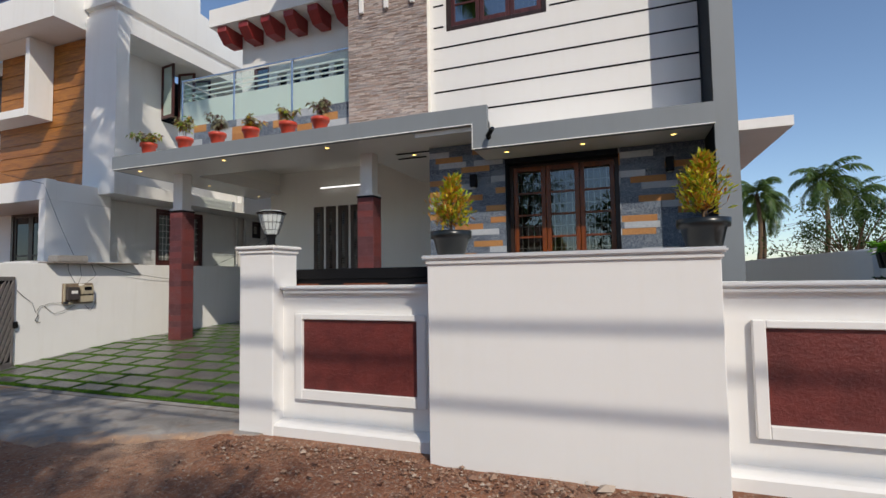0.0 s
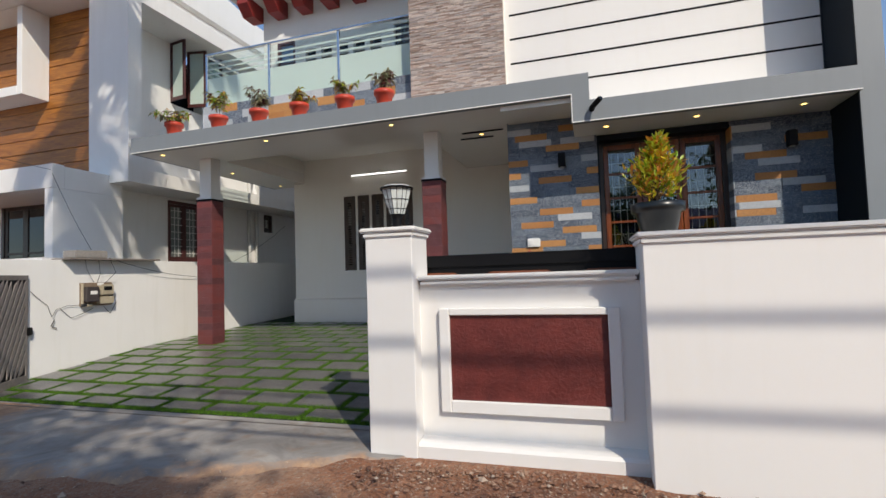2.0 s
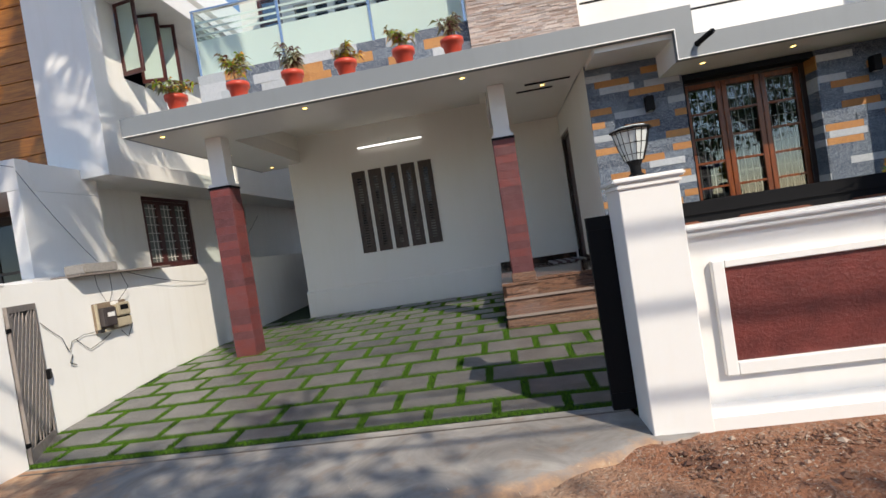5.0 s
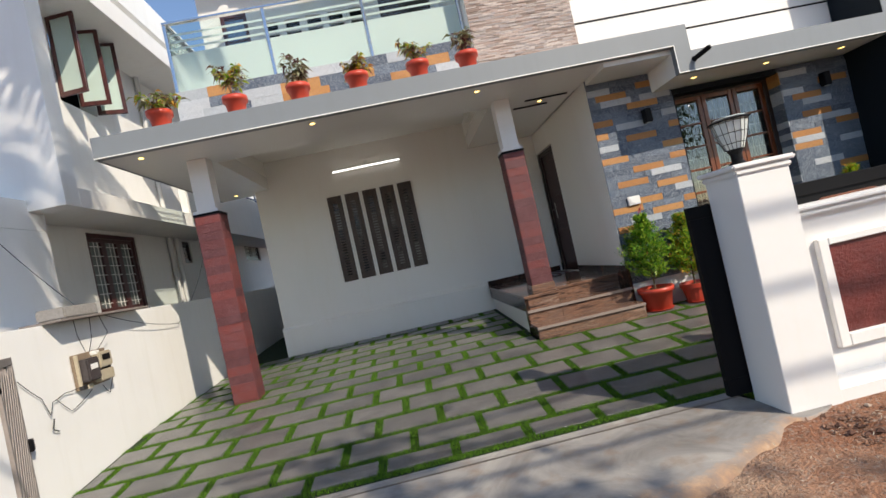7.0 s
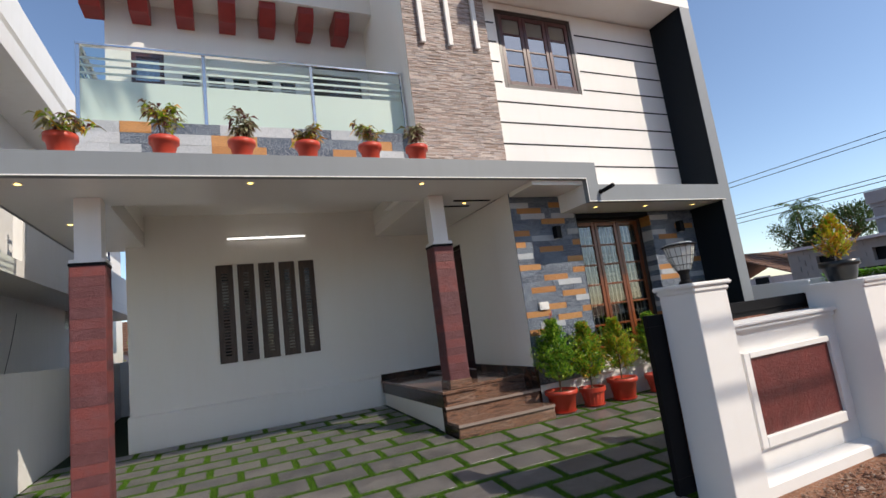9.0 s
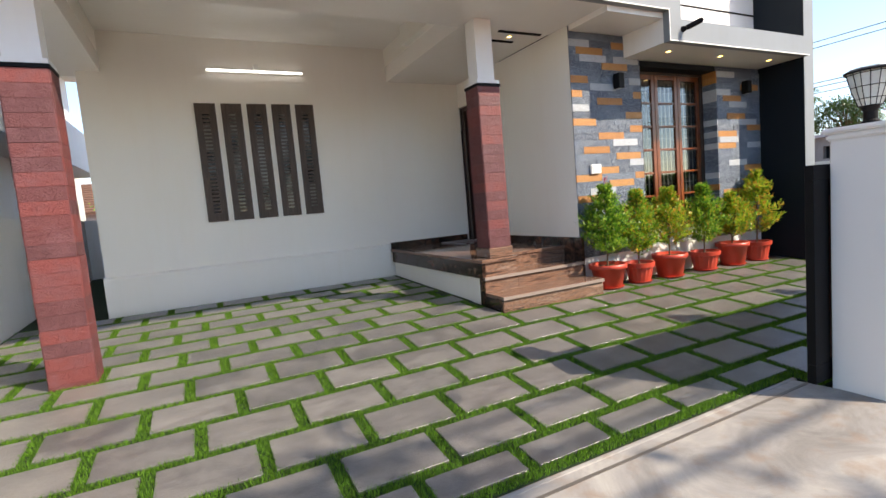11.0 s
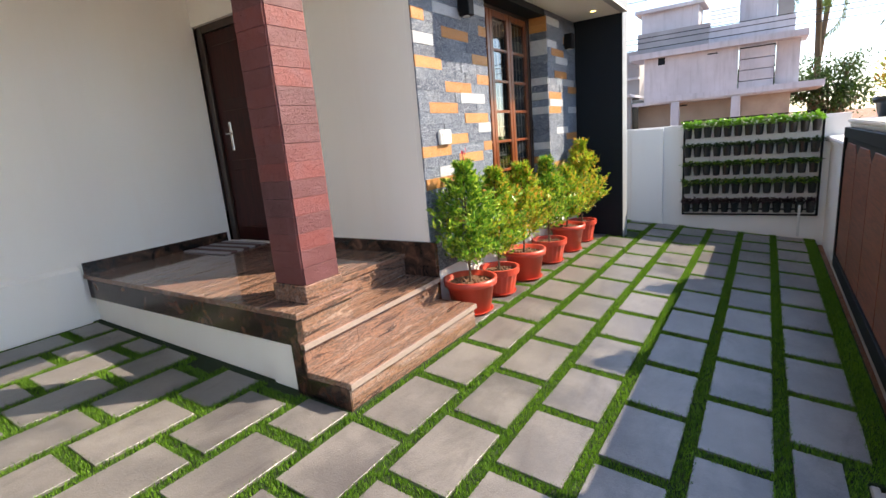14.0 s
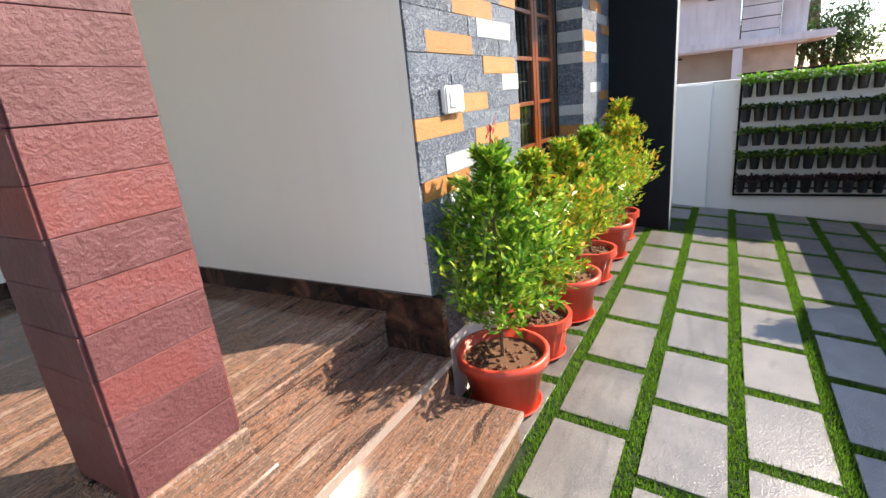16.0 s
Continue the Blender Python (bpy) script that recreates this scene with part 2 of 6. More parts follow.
def frosted_mat():
    n = Nodes("frosted_glass", 0.35)
    n.set("Base Color", (0.66, 0.80, 0.74)).set("Transmission Weight", 0.35)
    return n.mat


CLEAR = clear_mat()
FROSTED = frosted_mat()


def emitter(name, colour, strength):
    n = Nodes(name, 0.5)
    n.set("Base Color", colour).set("Emission Color", colour).set("Emission Strength", strength)
    return n.mat


SPOTGLOW = emitter("warm_spot_glow", (1.0, 0.70, 0.22), 3.5)
TUBEGLOW = emitter("white_tube_glow", (0.95, 0.97, 1.0), 1.6)
LAMPGLASS = plain("milky_lamp_glass", (0.62, 0.66, 0.64), 0.2, 0, 0.05)


def leaf(name, a, b, c3=None, rough=0.32):
    n = Nodes(name, rough)
    c = n.mix(n.island(), a, b)
    if c3:
        k = n.ramp(n.math("FRACT", n.math("MULTIPLY", n.island(), 7.31)), (0.62, 0.0), (0.72, 1.0))
        c = n.mix(k, c, c3)
    n.set("Base Color", c)
    n.set("Subsurface Weight", 0.0)
    out = n.t.nodes["Material Output"]
    tl = n.put("ShaderNodeBsdfTranslucent", {"Color": c})
    mx = n.put("ShaderNodeMixShader", {0: 0.36, 1: n.b.outputs[0], 2: tl.outputs[0]})
    n.t.links.new(mx.outputs[0], out.inputs[0])
    return n.mat


LEAF = leaf("fresh_green_leaf", (0.034, 0.13, 0.012), (0.19, 0.43, 0.04), (0.42, 0.56, 0.07))
LEAFY = leaf("yellow_green_leaf", (0.16, 0.36, 0.025), (0.60, 0.64, 0.06), (0.72, 0.38, 0.06))
LEAFO = leaf("yellow_orange_leaf", (0.36, 0.40, 0.02), (0.72, 0.50, 0.03), (0.55, 0.20, 0.03))
LEAFV = leaf("green_and_purple_leaf", (0.20, 0.21, 0.10), (0.56, 0.54, 0.36), (0.15, 0.05, 0.05))
LEAFD = leaf("dark_green_leaf", (0.02, 0.055, 0.012), (0.06, 0.12, 0.02))
FROND = leaf("palm_green", (0.035, 0.080, 0.020), (0.13, 0.20, 0.045))


# ---- mesh helpers ----
def part(name, bm, mat, parent=None, label="", kind="", smooth=False):
    me = bpy.data.meshes.new(name)
    bm.to_mesh(me)
    bm.free()
    if smooth:
        me.shade_smooth()
    me.materials.append(mat)
    ob = new(name, me)
    if parent:
        ob.parent = parent
    return tagged(ob, label=label, kind=kind)


def thing(name, at, label, category, group=""):
    ob = new(name)
    ob.location = at
    ob.empty_display_size = 0.1
    return tagged(ob, label, category, group)


def add_box(bm, x0, x1, y0, y1, z0, z1):
    v = [bm.verts.new(p) for p in ((x0, y0, z0), (x1, y0, z0), (x1, y1, z0), (x0, y1, z0), (x0, y0, z1), (x1, y0, z1), (x1, y1, z1), (x0, y1, z1))]
    for f in ((0, 3, 2, 1), (4, 5, 6, 7), (0, 1, 5, 4), (1, 2, 6, 5), (2, 3, 7, 6), (3, 0, 4, 7)):
        bm.faces.new([v[i] for i in f])
    return v


def bevel(bm, w, seg=1):
    bmesh.ops.bevel(bm, geom=bm.edges[:], offset=w, segments=seg, affect="EDGES", clamp_overlap=True)
    return bm


def box(x0, x1, y0, y1, z0, z1, w=0.0, seg=1):
    bm = bmesh.new()
    add_box(bm, x0, x1, y0, y1, z0, z1)
    return bevel(bm, w, seg) if w else bm


def boxes(*b, w=0.0):
    bm = bmesh.new()
    for q in b:
        add_box(bm, *q)
    return bevel(bm, w) if w else bm


def prism(pts, axis, a, b, w=0.0):
    """A prism of an outline (list of pairs) from a to b along an axis (0 x, 1 y, 2 z)."""
    bm = bmesh.new()

    def at(p, d):
        q = list(p)
        q.insert(axis, d)
        return bm.verts.new(q)

    lo, hi = [at(p, a) for p in pts], [at(p, b) for p in pts]
    n = len(pts)
    bm.faces.new(lo)
    bm.faces.new(hi[::-1])
    for i in range(n):
        bm.faces.new((lo[i], hi[i], hi[(i + 1) % n], lo[(i + 1) % n]))
    bmesh.ops.recalc_face_normals(bm, faces=bm.faces[:])
    return bevel(bm, w) if w else bm


def wall_holes(x0, x1, z0, z1, y0, y1, holes, axis="x"):
    """A wall of given thickness with rectangular holes (h0, h1, z0, z1), along x or y."""
    xs = sorted({x0, x1, *[h[0] for h in holes], *[h[1] for h in holes]})
    zs = sorted({z0, z1, *[h[2] for h in holes], *[h[3] for h in holes]})
    bm = bmesh.new()
    grid = {}
    solid = {}
    for i in range(len(xs) - 1):
        for k in range(len(zs) - 1):
            cx, cz = (xs[i] + xs[i + 1]) / 2, (zs[k] + zs[k + 1]) / 2
            solid[i, k] = not any(h[0] < cx < h[1] and h[2] < cz < h[3] for h in holes)

    def v(i, k, side):
        key = (i, k, side)
        if key not in grid:
            d = y0 if side == 0 else y1
            p = (xs[i], d, zs[k]) if axis == "x" else (d, xs[i], zs[k])
            grid[key] = bm.verts.new(p)
        return grid[key]

    for (i, k), s in solid.items():
        if not s:
            continue
        bm.faces.new((v(i, k, 0), v(i + 1, k, 0), v(i + 1, k + 1, 0), v(i, k + 1, 0)))
        bm.faces.new((v(i, k + 1, 1), v(i + 1, k + 1, 1), v(i + 1, k, 1), v(i, k, 1)))
        for di, dk, a, b in ((-1, 0, (i, k), (i, k + 1)), (1, 0, (i + 1, k + 1), (i + 1, k)), (0, -1, (i + 1, k), (i, k)), (0, 1, (i, k + 1), (i + 1, k + 1))):
            if not solid.get((i + di, k + dk), False):
                bm.faces.new((v(*a, 0), v(*b, 0), v(*b, 1), v(*a, 1)))
    bmesh.ops.recalc_face_normals(bm, faces=bm.faces[:])
    return bm


def lathe(profile, seg=24, cx=0.0, cy=0.0, bm=None):
    """A turned body from (radius, z) pairs."""
    bm = bm or bmesh.new()
    rings = []
    for r, z in profile:
        rings.append([bm.verts.new((cx + r * math.cos(2 * math.pi * i / seg), cy + r * math.sin(2 * math.pi * i / seg), z)) for i in range(seg)])
    for a, b in zip(rings, rings[1:]):
        for i in range(seg):
            bm.faces.new((a[i], a[(i + 1) % seg], b[(i + 1) % seg], b[i]))
    bm.faces.new(rings[0][::-1])
    bm.faces.new(rings[-1])
    return bm


def tube(points, radius, seg=6, bm=None, taper=None):
    """A round rod along points."""
    bm = bm or bmesh.new()
    pts = [Vector(p) for p in points]
    rings = []
    for i, p in enumerate(pts):
        d = (pts[min(i + 1, len(pts) - 1)] - pts[max(i - 1, 0)]).normalized()
        u = d.cross(Vector((0, 0, 1)) if abs(d.z) < 0.9 else Vector((1, 0, 0))).normalized()
        w = d.cross(u)
        r = radius if taper is None else radius + (taper - radius) * i / (len(pts) - 1)
        rings.append([bm.verts.new(p + r * (math.cos(2 * math.pi * k / seg) * u + math.sin(2 * math.pi * k / seg) * w)) for k in range(seg)])
    for a, b in zip(rings, rings[1:]):
        for k in range(seg):
            bm.faces.new((a[k], a[(k + 1) % seg], b[(k + 1) % seg], b[k]))
    bm.faces.new(rings[0][::-1])
    bm.faces.new(rings[-1])
    return bm


def ground_z(x, y):
    """Height of the yard: it slopes down to the street."""
    return 0.12 + 0.095 * (min(y, 6.3) - 3.5) - 0.015 * max(min(x, 3) + 4, 0) + 0.03 * max(y - 6.3, 0)


# ---- ground ----
def street_z(x, y):
    s = min(max((y - 0.6) / 2.9, 0.0), 1.0)
    return 0.155 * s * s * (3 - 2 * s)


def ground_sheet():
    xs = [-400, -120, -50, -25, -16, *np.arange(-13, 6.01, 0.12), 9, 14, 25, 50, 120, 400]
    ys = [-400, -120, -50, -20, -10, *np.arange(-6, 4.01, 0.12), 6, 10, 20, 50, 120, 400]
    bm = bmesh.new()
    rows = []
    for y in ys:
        row = []
        for x in xs:
            z = street_z(x, y) if y < 4.05 else 0.0
            if -13 <= x <= 6 and -6 <= y < 3.3:
                edge = 1 - min(max((y - 2.9) / 0.4, 0), 1) * 0.6
                z += 0.018 * noise.noise((x * 1.3, y * 1.3, 0)) * edge + 0.028 * noise.noise((x * 5, y * 5, 3)) * edge
                bank = math.exp(-((y - 2.85) / 0.35) ** 2) * (1 if x > -3.0 else 0)
                z += bank * (0.05 + 0.07 * noise.noise((x * 6, y * 6, 9)))
                z -= 0.02
            if y > 3.72 and -3.2 < x:
                z = 0.0
            row.append(bm.verts.new((x, y, z)))
        rows.append(row)
    for a, b in zip(rows, rows[1:]):
        for i in range(len(xs) - 1):
            bm.faces.new((a[i], a[i + 1], b[i + 1], b[i]))
    return part("ground", bm, DIRT, None, "bare red earth street verge with gravel", "structure", True)


ground_sheet()


def apron():
    """The cement apron in front of the gate, up to the lip where the turf begins."""
    rim = [(-13.0, 3.45), (-8.8, 3.45), (-8.0, 3.05), (-7.0, 2.75), (-5.9, 2.5), (-5.1, 2.5), (-4.4, 2.72), (-3.85, 2.95), (-3.35, 3.25), (-3.0, 3.44)]
    bm = bmesh.new()
    n = 60
    lo, hi = [], []
    rows = []
    for i in range(n + 1):
        x = -9.3 + (6.35) * i / n
        y0 = float(np.interp(x, [p[0] for p in rim], [p[1] for p in rim])) + 0.06 * noise.noise((x * 3, 0, 0)) + 0.03 * noise.noise((x * 9, 5, 0))
        y1 = 3.99
        if x > -3.24:
            y1 = 3.455
        row = []
        for k in range(7):
            y = y0 + (y1 - y0) * k / 6
            z = street_z(x, y) + (0.0 if k else -0.10) + 0.014
            row.append(bm.verts.new((x, y, z)))
        rows.append(row)
    for a, b in zip(rows, rows[1:]):
        for k in range(6):
            bm.faces.new((a[k], b[k], b[k + 1], a[k + 1]))
    ob = part("driveway", bm, CONCRETE, None, "worn cement apron with an uneven earthy edge", "structure", True)
    at = ob.data.attributes.new("dust", "FLOAT", "POINT")
    for i, v in enumerate(ob.data.vertices):
        at.data[i].value = max(1.0 - (i % 7) / 2.2, (-6.7 - v.co.x) / 0.9, 0.0)
    part("threshold_lip", box(-8.35, -3.23, 3.985, 4.02, 0.05, 0.172, 0.006), CONCRETE, None, "", "structure")
    part("gate_track", box(-8.25, -3.25, 3.90, 3.92, 0.15, 0.172), plain("worn_steel_track", (0.17, 0.15, 0.13), 0.6, 0.6), None, "", "structure")


apron()


def yard_sheet():
    bm = bmesh.new()
    xs = np.linspace(-10.5, 2.3, 66)
    ys = [4.02, 4.3, 4.8, 5.3, 5.8, 6.3, 7.0, 8.0, 9.3, 12, 16]
    g = [[bm.verts.new((x, y, ground_z(x, y))) for x in xs] for y in ys]
    for a, b in zip(g, g[1:]):
        for i in range(len(xs) - 1):
            bm.faces.new((a[i], a[i + 1], b[i + 1], b[i]))
    return part("turf", bm, TURF, None, "short artificial green turf between pavers", "structure")


turf = yard_sheet()
strip = bmesh.new()
add_box(strip, -3.2, 2.3, 3.855, 4.02, 0.02, 0.13)
for v in strip.verts:
    if v.co.z > 0.1:
        v.co.z = ground_z(v.co.x, v.co.y)
part("turf_strip", strip, TURF, None, "", "structure")

# ---- house shell ----
BACK, FRONT = 9.35, 6.70
FLOOR = 0.90


def slab_part(name, q, mat, label="", w=0.0):
    return part(name, box(*q, w), mat, None, label, "structure")


# carport back wall with plinth, and the closing walls behind
slab_part("wall_carport", (-7.78, -2.62, BACK, BACK + 0.2, -0.1, 3.95), CREAM, "cream painted carport wall")
part("plinth", prism([(BACK - 0.045, -0.1), (BACK - 0.045, 0.955), (BACK, 0.985), (BACK, -0.1)], 0, -7.80, -4.075), CREAM, None, "", "structure")
slab_part("wall_side_left", (-7.78, -7.58, BACK + 0.2, 14.0, -0.1, 3.95), WHITE)
slab_part("wall_side_left_upper", (-7.80, -7.6, 8.585, 14.0, 4.08, 6.7), WHITE)
# porch side wall, with the doorway
part("wall_porch", wall_holes(6.90, BACK, 0.2, 3.46, -2.64, -2.44, [(8.42, BACK, FLOOR, 3.08)], "y"), CREAM, None, "cream painted porch wall", "structure")
slab_part("wall_upper_west", (-2.62, -2.44, 6.70, 6.9, 3.70, 6.62), WHITE)
# near-black sheet painted as the unlit inside behind the doorway
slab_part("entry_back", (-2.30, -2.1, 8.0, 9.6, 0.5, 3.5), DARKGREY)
# front wall with the large window opening
WIN = (-1.50, 0.03, 0.95, 3.10)
part("wall_front", wall_holes(-2.44, 1.00, 0.1, 6.60, FRONT, FRONT + 0.24, [WIN, (-2.36, -0.87, 5.16, 6.50)], "x"), WHITE, None, "", "structure")
slab_part("plinth_front", (-2.60, 1.02, FRONT - 0.035, FRONT, 0.05, 0.74), WHITE)
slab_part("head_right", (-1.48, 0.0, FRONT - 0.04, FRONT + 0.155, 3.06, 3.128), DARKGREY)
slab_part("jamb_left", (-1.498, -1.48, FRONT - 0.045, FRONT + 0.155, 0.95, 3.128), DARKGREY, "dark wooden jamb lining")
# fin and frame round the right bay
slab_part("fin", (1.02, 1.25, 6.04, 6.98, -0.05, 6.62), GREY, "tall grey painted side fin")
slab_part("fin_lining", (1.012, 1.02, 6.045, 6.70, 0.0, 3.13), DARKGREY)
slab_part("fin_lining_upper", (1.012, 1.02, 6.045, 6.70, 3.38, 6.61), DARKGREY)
part("pier_corner_skin", box(-2.6405, -2.6385, 6.655, 6.699, 0.2, 3.455), CREAM, None, "", "structure")
part("pier_corner", box(-2.64, -2.44, 6.70, 6.90, 0.2, 3.46), CREAM, None, "", "structure")
slab_part("roof_frame", (-2.62, 1.26, 6.04, 6.98, 6.62, 6.90), WHITE)
slab_part("wall_right", (1.02, 1.25, 6.98, 16.0, -0.1, 6.9), GREY)
slab_part("wall_rear", (-7.78, 1.25, 15.8, 16.0, -0.1, 6.9), WHITE)
slab_part("roof", (-7.59, 1.24, 8.585, 16.0, 6.70, 6.9), WHITE)
slab_part("roof_right", (-3.96, 1.015, 6.98, 8.58, 6.62, 6.9), WHITE)
slab_part("floor_upper", (-7.3, 1.0, 9.56, 15.8, 3.75, 3.95), WHITE)

# canopy
CAN = 3.46
fascia = [(-8.45, CAN), (-1.77, CAN), (-1.77, 3.13), (1.02, 3.13), (1.02, 3.38), (-1.57, 3.38), (-1.57, 3.70), (-8.45, 3.70)]
part("canopy_band", prism(fascia, 1, 5.98, 6.06), GREY, None, "stepped grey painted canopy edge", "structure")
part("ceiling_canopy", boxes((-8.43, -1.72, 6.06, 7.0, CAN + 0.004, 3.69), (-8.43, -7.53, 7.0, 9.6, CAN + 0.004, 3.69), (-3.87, -2.65, 7.0, BACK, CAN + 0.004, 3.69), (-1.77, 1.02, 6.06, FRONT, 3.134, 3.36), (-2.62, -1.72, 6.06, FRONT, 3.40, 3.69)), CEIL, None, "glossy white canopy soffit", "structure")
slab_part("ceiling_carport", (-7.53, -3.87, 7.0, BACK, 3.95, 4.10), CEIL, "glossy white carport ceiling")
slab_part("beam_front", (-7.53, -3.87, 6.952, 7.0, 3.70, 4.10), CREAM)
slab_part("canopy_edge", (-8.46, -8.43, 6.06, 9.6, CAN, 3.70), GREY)
slab_part("beam_left", (-7.80, -7.53, 7.0, BACK, 3.69, 4.1), CREAM)
slab_part("beam_right", (-3.87, -3.62, 7.0, BACK, 3.69, 4.1), CREAM)
slab_part("soffit_step", (-1.77, -1.74, 6.06, FRONT, 3.36, 3.46), CEIL)

part("canopy_drip", boxes((-8.45, -1.775, 5.972, 5.979, CAN, CAN + 0.012), (-1.775, -1.765, 5.972, 5.979, 3.13, CAN + 0.012), (-1.765, 1.02, 5.972, 5.979, 3.13, 3.142), (-1.56, 1.0, 6.0, 6.05, 3.381, 3.386)), WHITE, None, "", "structure")
# entry platform and steps
part("platform", box(-4.0, -2.64, 6.93, BACK, 0.1, 0.82), CREAM, None, "", "structure")
part("platform_front_block", box(-4.0, -3.60, 6.622, 6.93, 0.1, 0.862), GRANITE, None, "", "structure")
part("platform_riser", box(-3.60, -2.64, 6.915, 6.93, 0.72, 0.86), GRANITE, None, "", "structure")
part("platform_slab", prism([(-4.05, 6.60), (-3.58, 6.60), (-3.58, 6.90), (-2.64, 6.90), (-2.64, BACK), (-4.05, BACK)], 2, 0.862, FLOOR, 0.004), GRANITE_FLOOR, None, "polished brown granite platform floor", "structure")
part("platform_side_band", box(-4.045, -4.0, 6.93, BACK - 0.05, 0.70, 0.86), GRANITE_DARK, None, "", "structure")
part("platform_side_end", box(-4.045, -4.002, 6.62, 6.69, 0.3, 0.86), GRANITE_DARK, None, "", "structure")
part("platform_side_fill", box(-4.02, -4.002, 6.692, 6.929, 0.3, 0.70), CREAM, None, "", "structure")
part("platform_side_band_front", box(-4.045, -4.002, 6.692, 6.929, 0.70, 0.86), GRANITE_DARK, None, "", "structure")
part("platform_pier_end", box(-2.66, -2.62, 6.60, 6.93, 0.30, 1.00), GRANITE_DARK, None, "", "structure")


def step(y0, y1, z0, z1, x0, x1, down, side=True):
    ob = thing("entry_step", ((x0 + x1) / 2, y0, z0), "polished brown granite entry step below the porch pillar", "step", "entry steps")
    cx = (x0 + x1) / 2
    part("riser", box(x0 - cx - 0.0115, x1 - cx + 0.0115, 0.02, y1 - y0, -down, z1 - z0 - 0.036), GRANITE, ob)
    part("tread", box(x0 - cx - 0.012, x1 - cx + 0.012, 0, y1 - y0, z1 - z0 - 0.036, z1 - z0, 0.004), GRANITE_FLOOR, ob)
    part("nosing", box(x0 - cx - 0.013, x1 - cx + 0.013, -0.004, -0.001, z1 - z0 - 0.036, z1 - z0 - 0.003), GRANITE_EDGE, ob, "pale sawn granite edge")
    if side:
        part("side_slab", box(x0 - cx - 0.014, x0 - cx - 0.002, 0.015, y1 - y0, -down, z1 - z0 - 0.037), GRANITE_DARK, ob)


step(6.25, 6.62, 0.38, 0.55, -4.03, -2.69, 0.15)
step(6.58, 6.915, 0.55, 0.72, -3.586, -2.66, 0.2, False)
step(6.58, 6.62, 0.55, 0.72, -4.03, -3.612, 0.2)
# dark granite skirting along the porch
part("skirting_back", box(-4.04, -2.66, BACK - 0.015, BACK, FLOOR, 1.0), GRANITE_DARK, None, "", "structure")
part("skirting_side", box(-2.655, -2.64, 6.93, 8.40, FLOOR, 1.0), GRANITE_DARK, None, "", "structure")


# ---- pillars ----
def pillar(x0, x1, y0, y1, zb, zt, base):
    """A maroon stone-clad pillar with a white painted head."""
    cx, cy = (x0 + x1) / 2, (y0 + y1) / 2
    w, d = (x1 - x0) / 2, (y1 - y0) / 2
    ob = thing("pillar", (cx, cy, zb), "maroon textured stone pillar with a white head, standing on " + ("the granite platform" if base else "the turf and pavers"), "pillar", "porch pillars")
    hh = 2.78 - zb
    part("core", box(-w + 0.012, w - 0.012, -d + 0.012, d - 0.012, 0, hh), MAROON, ob)
    part("head", box(-w + 0.03, w - 0.03, -d + 0.03, d - 0.03, hh, zt - zb), WHITE, ob, "white painted pillar head")
    part("dark_cap", box(-w - 0.012, w + 0.012, -d - 0.012, d + 0.012, hh - 0.03, hh - 0.003), BLACK, ob)
    part("white_cap", box(-w - 0.006, w + 0.006, -d - 0.006, d + 0.006, hh, hh + 0.035), WHITE, ob)
    z = 0.0
    if base:
        part("granite_base", box(-w - 0.02, w + 0.02, -d - 0.02, d + 0.02, 0, 0.11, 0.006), GRANITE, ob, "brown granite base block")
        z = 0.11
    rng = random.Random(5 + int(base))
    hgt = (hh - 0.035 - z)
    rows = int(round(hgt / 0.105))
    h = hgt / rows
    me = {}
    for r in range(rows):
        for side in range(4):
            half = w if side % 2 == 0 else d
            off = d if side % 2 == 0 else w
            key = (side % 2, r % 3)
            if key not in me:
                bm = box(-half + 0.001, half - 0.001, -0.014, 0.0, 0.0004, h - 0.0006, 0.0016)
                m = bpy.data.meshes.new("stone_tile")
                bm.to_mesh(m)
                bm.free()
                m.materials.append(MAROON)
                me[key] = m
            t = new("stone_tile", me[key])
            t.parent = ob
            t.matrix_local = pose(0, 0, 0, 0, 0, 90 * side) @ pose(0, -off + 0.008 - rng.random() * 0.0035, z + r * h)
    return ob


pillar(-7.81, -7.52, 6.64, 6.90, 0.33, 3.46, False)
pillar(-3.885, -3.615, 6.69, 6.94, 0.90, 3.46, True)


# ---- compound wall ----
def moulded_cap(x0, x1, y0, y1, z, over=0.035):
    """A two-step rounded coping."""
    bm = bmesh.new()
    add_box(bm, x0 - over * 0.45, x1 + over * 0.45, y0 - over * 0.45, y1 + over * 0.45, z - 0.075, z - 0.035)
    add_box(bm, x0 - over, x1 + over, y0 - over, y1 + over, z - 0.035, z)
    return bevel(bm, 0.011, 2)


def gate_post(name, x0, x1, y0, y1, z0, z1, label):
    part(name, box(x0, x1, y0, y1, z0, z1 - 0.07, 0.006), WHITE, None, label, "structure")
    part(name + "_cap", moulded_cap(x0, x1, y0, y1, z1), WHITE, None, "", "structure")


gate_post("gate_post_east", -3.22, -2.855, 3.46, 3.79, -0.1, 1.79, "white painted square gate post")
gate_post("gate_post_west", -8.69, -8.29, 3.765, 4.04, -0.1, 1.80, "white painted square gate post")


def frame_ring(x0, x1, z0, z1, ix0, ix1, iz0, iz1, y0, y1):
    bm = bmesh.new()
    add_box(bm, x0, ix0, y0, y1, z0, z1)
    add_box(bm, ix1, x1, y0, y1, z0, z1)
    add_box(bm, ix0, ix1, y0, y1, z0, iz0)
    add_box(bm, ix0, ix1, y0, y1, iz1, z1)
    return bevel(bm, 0.006)


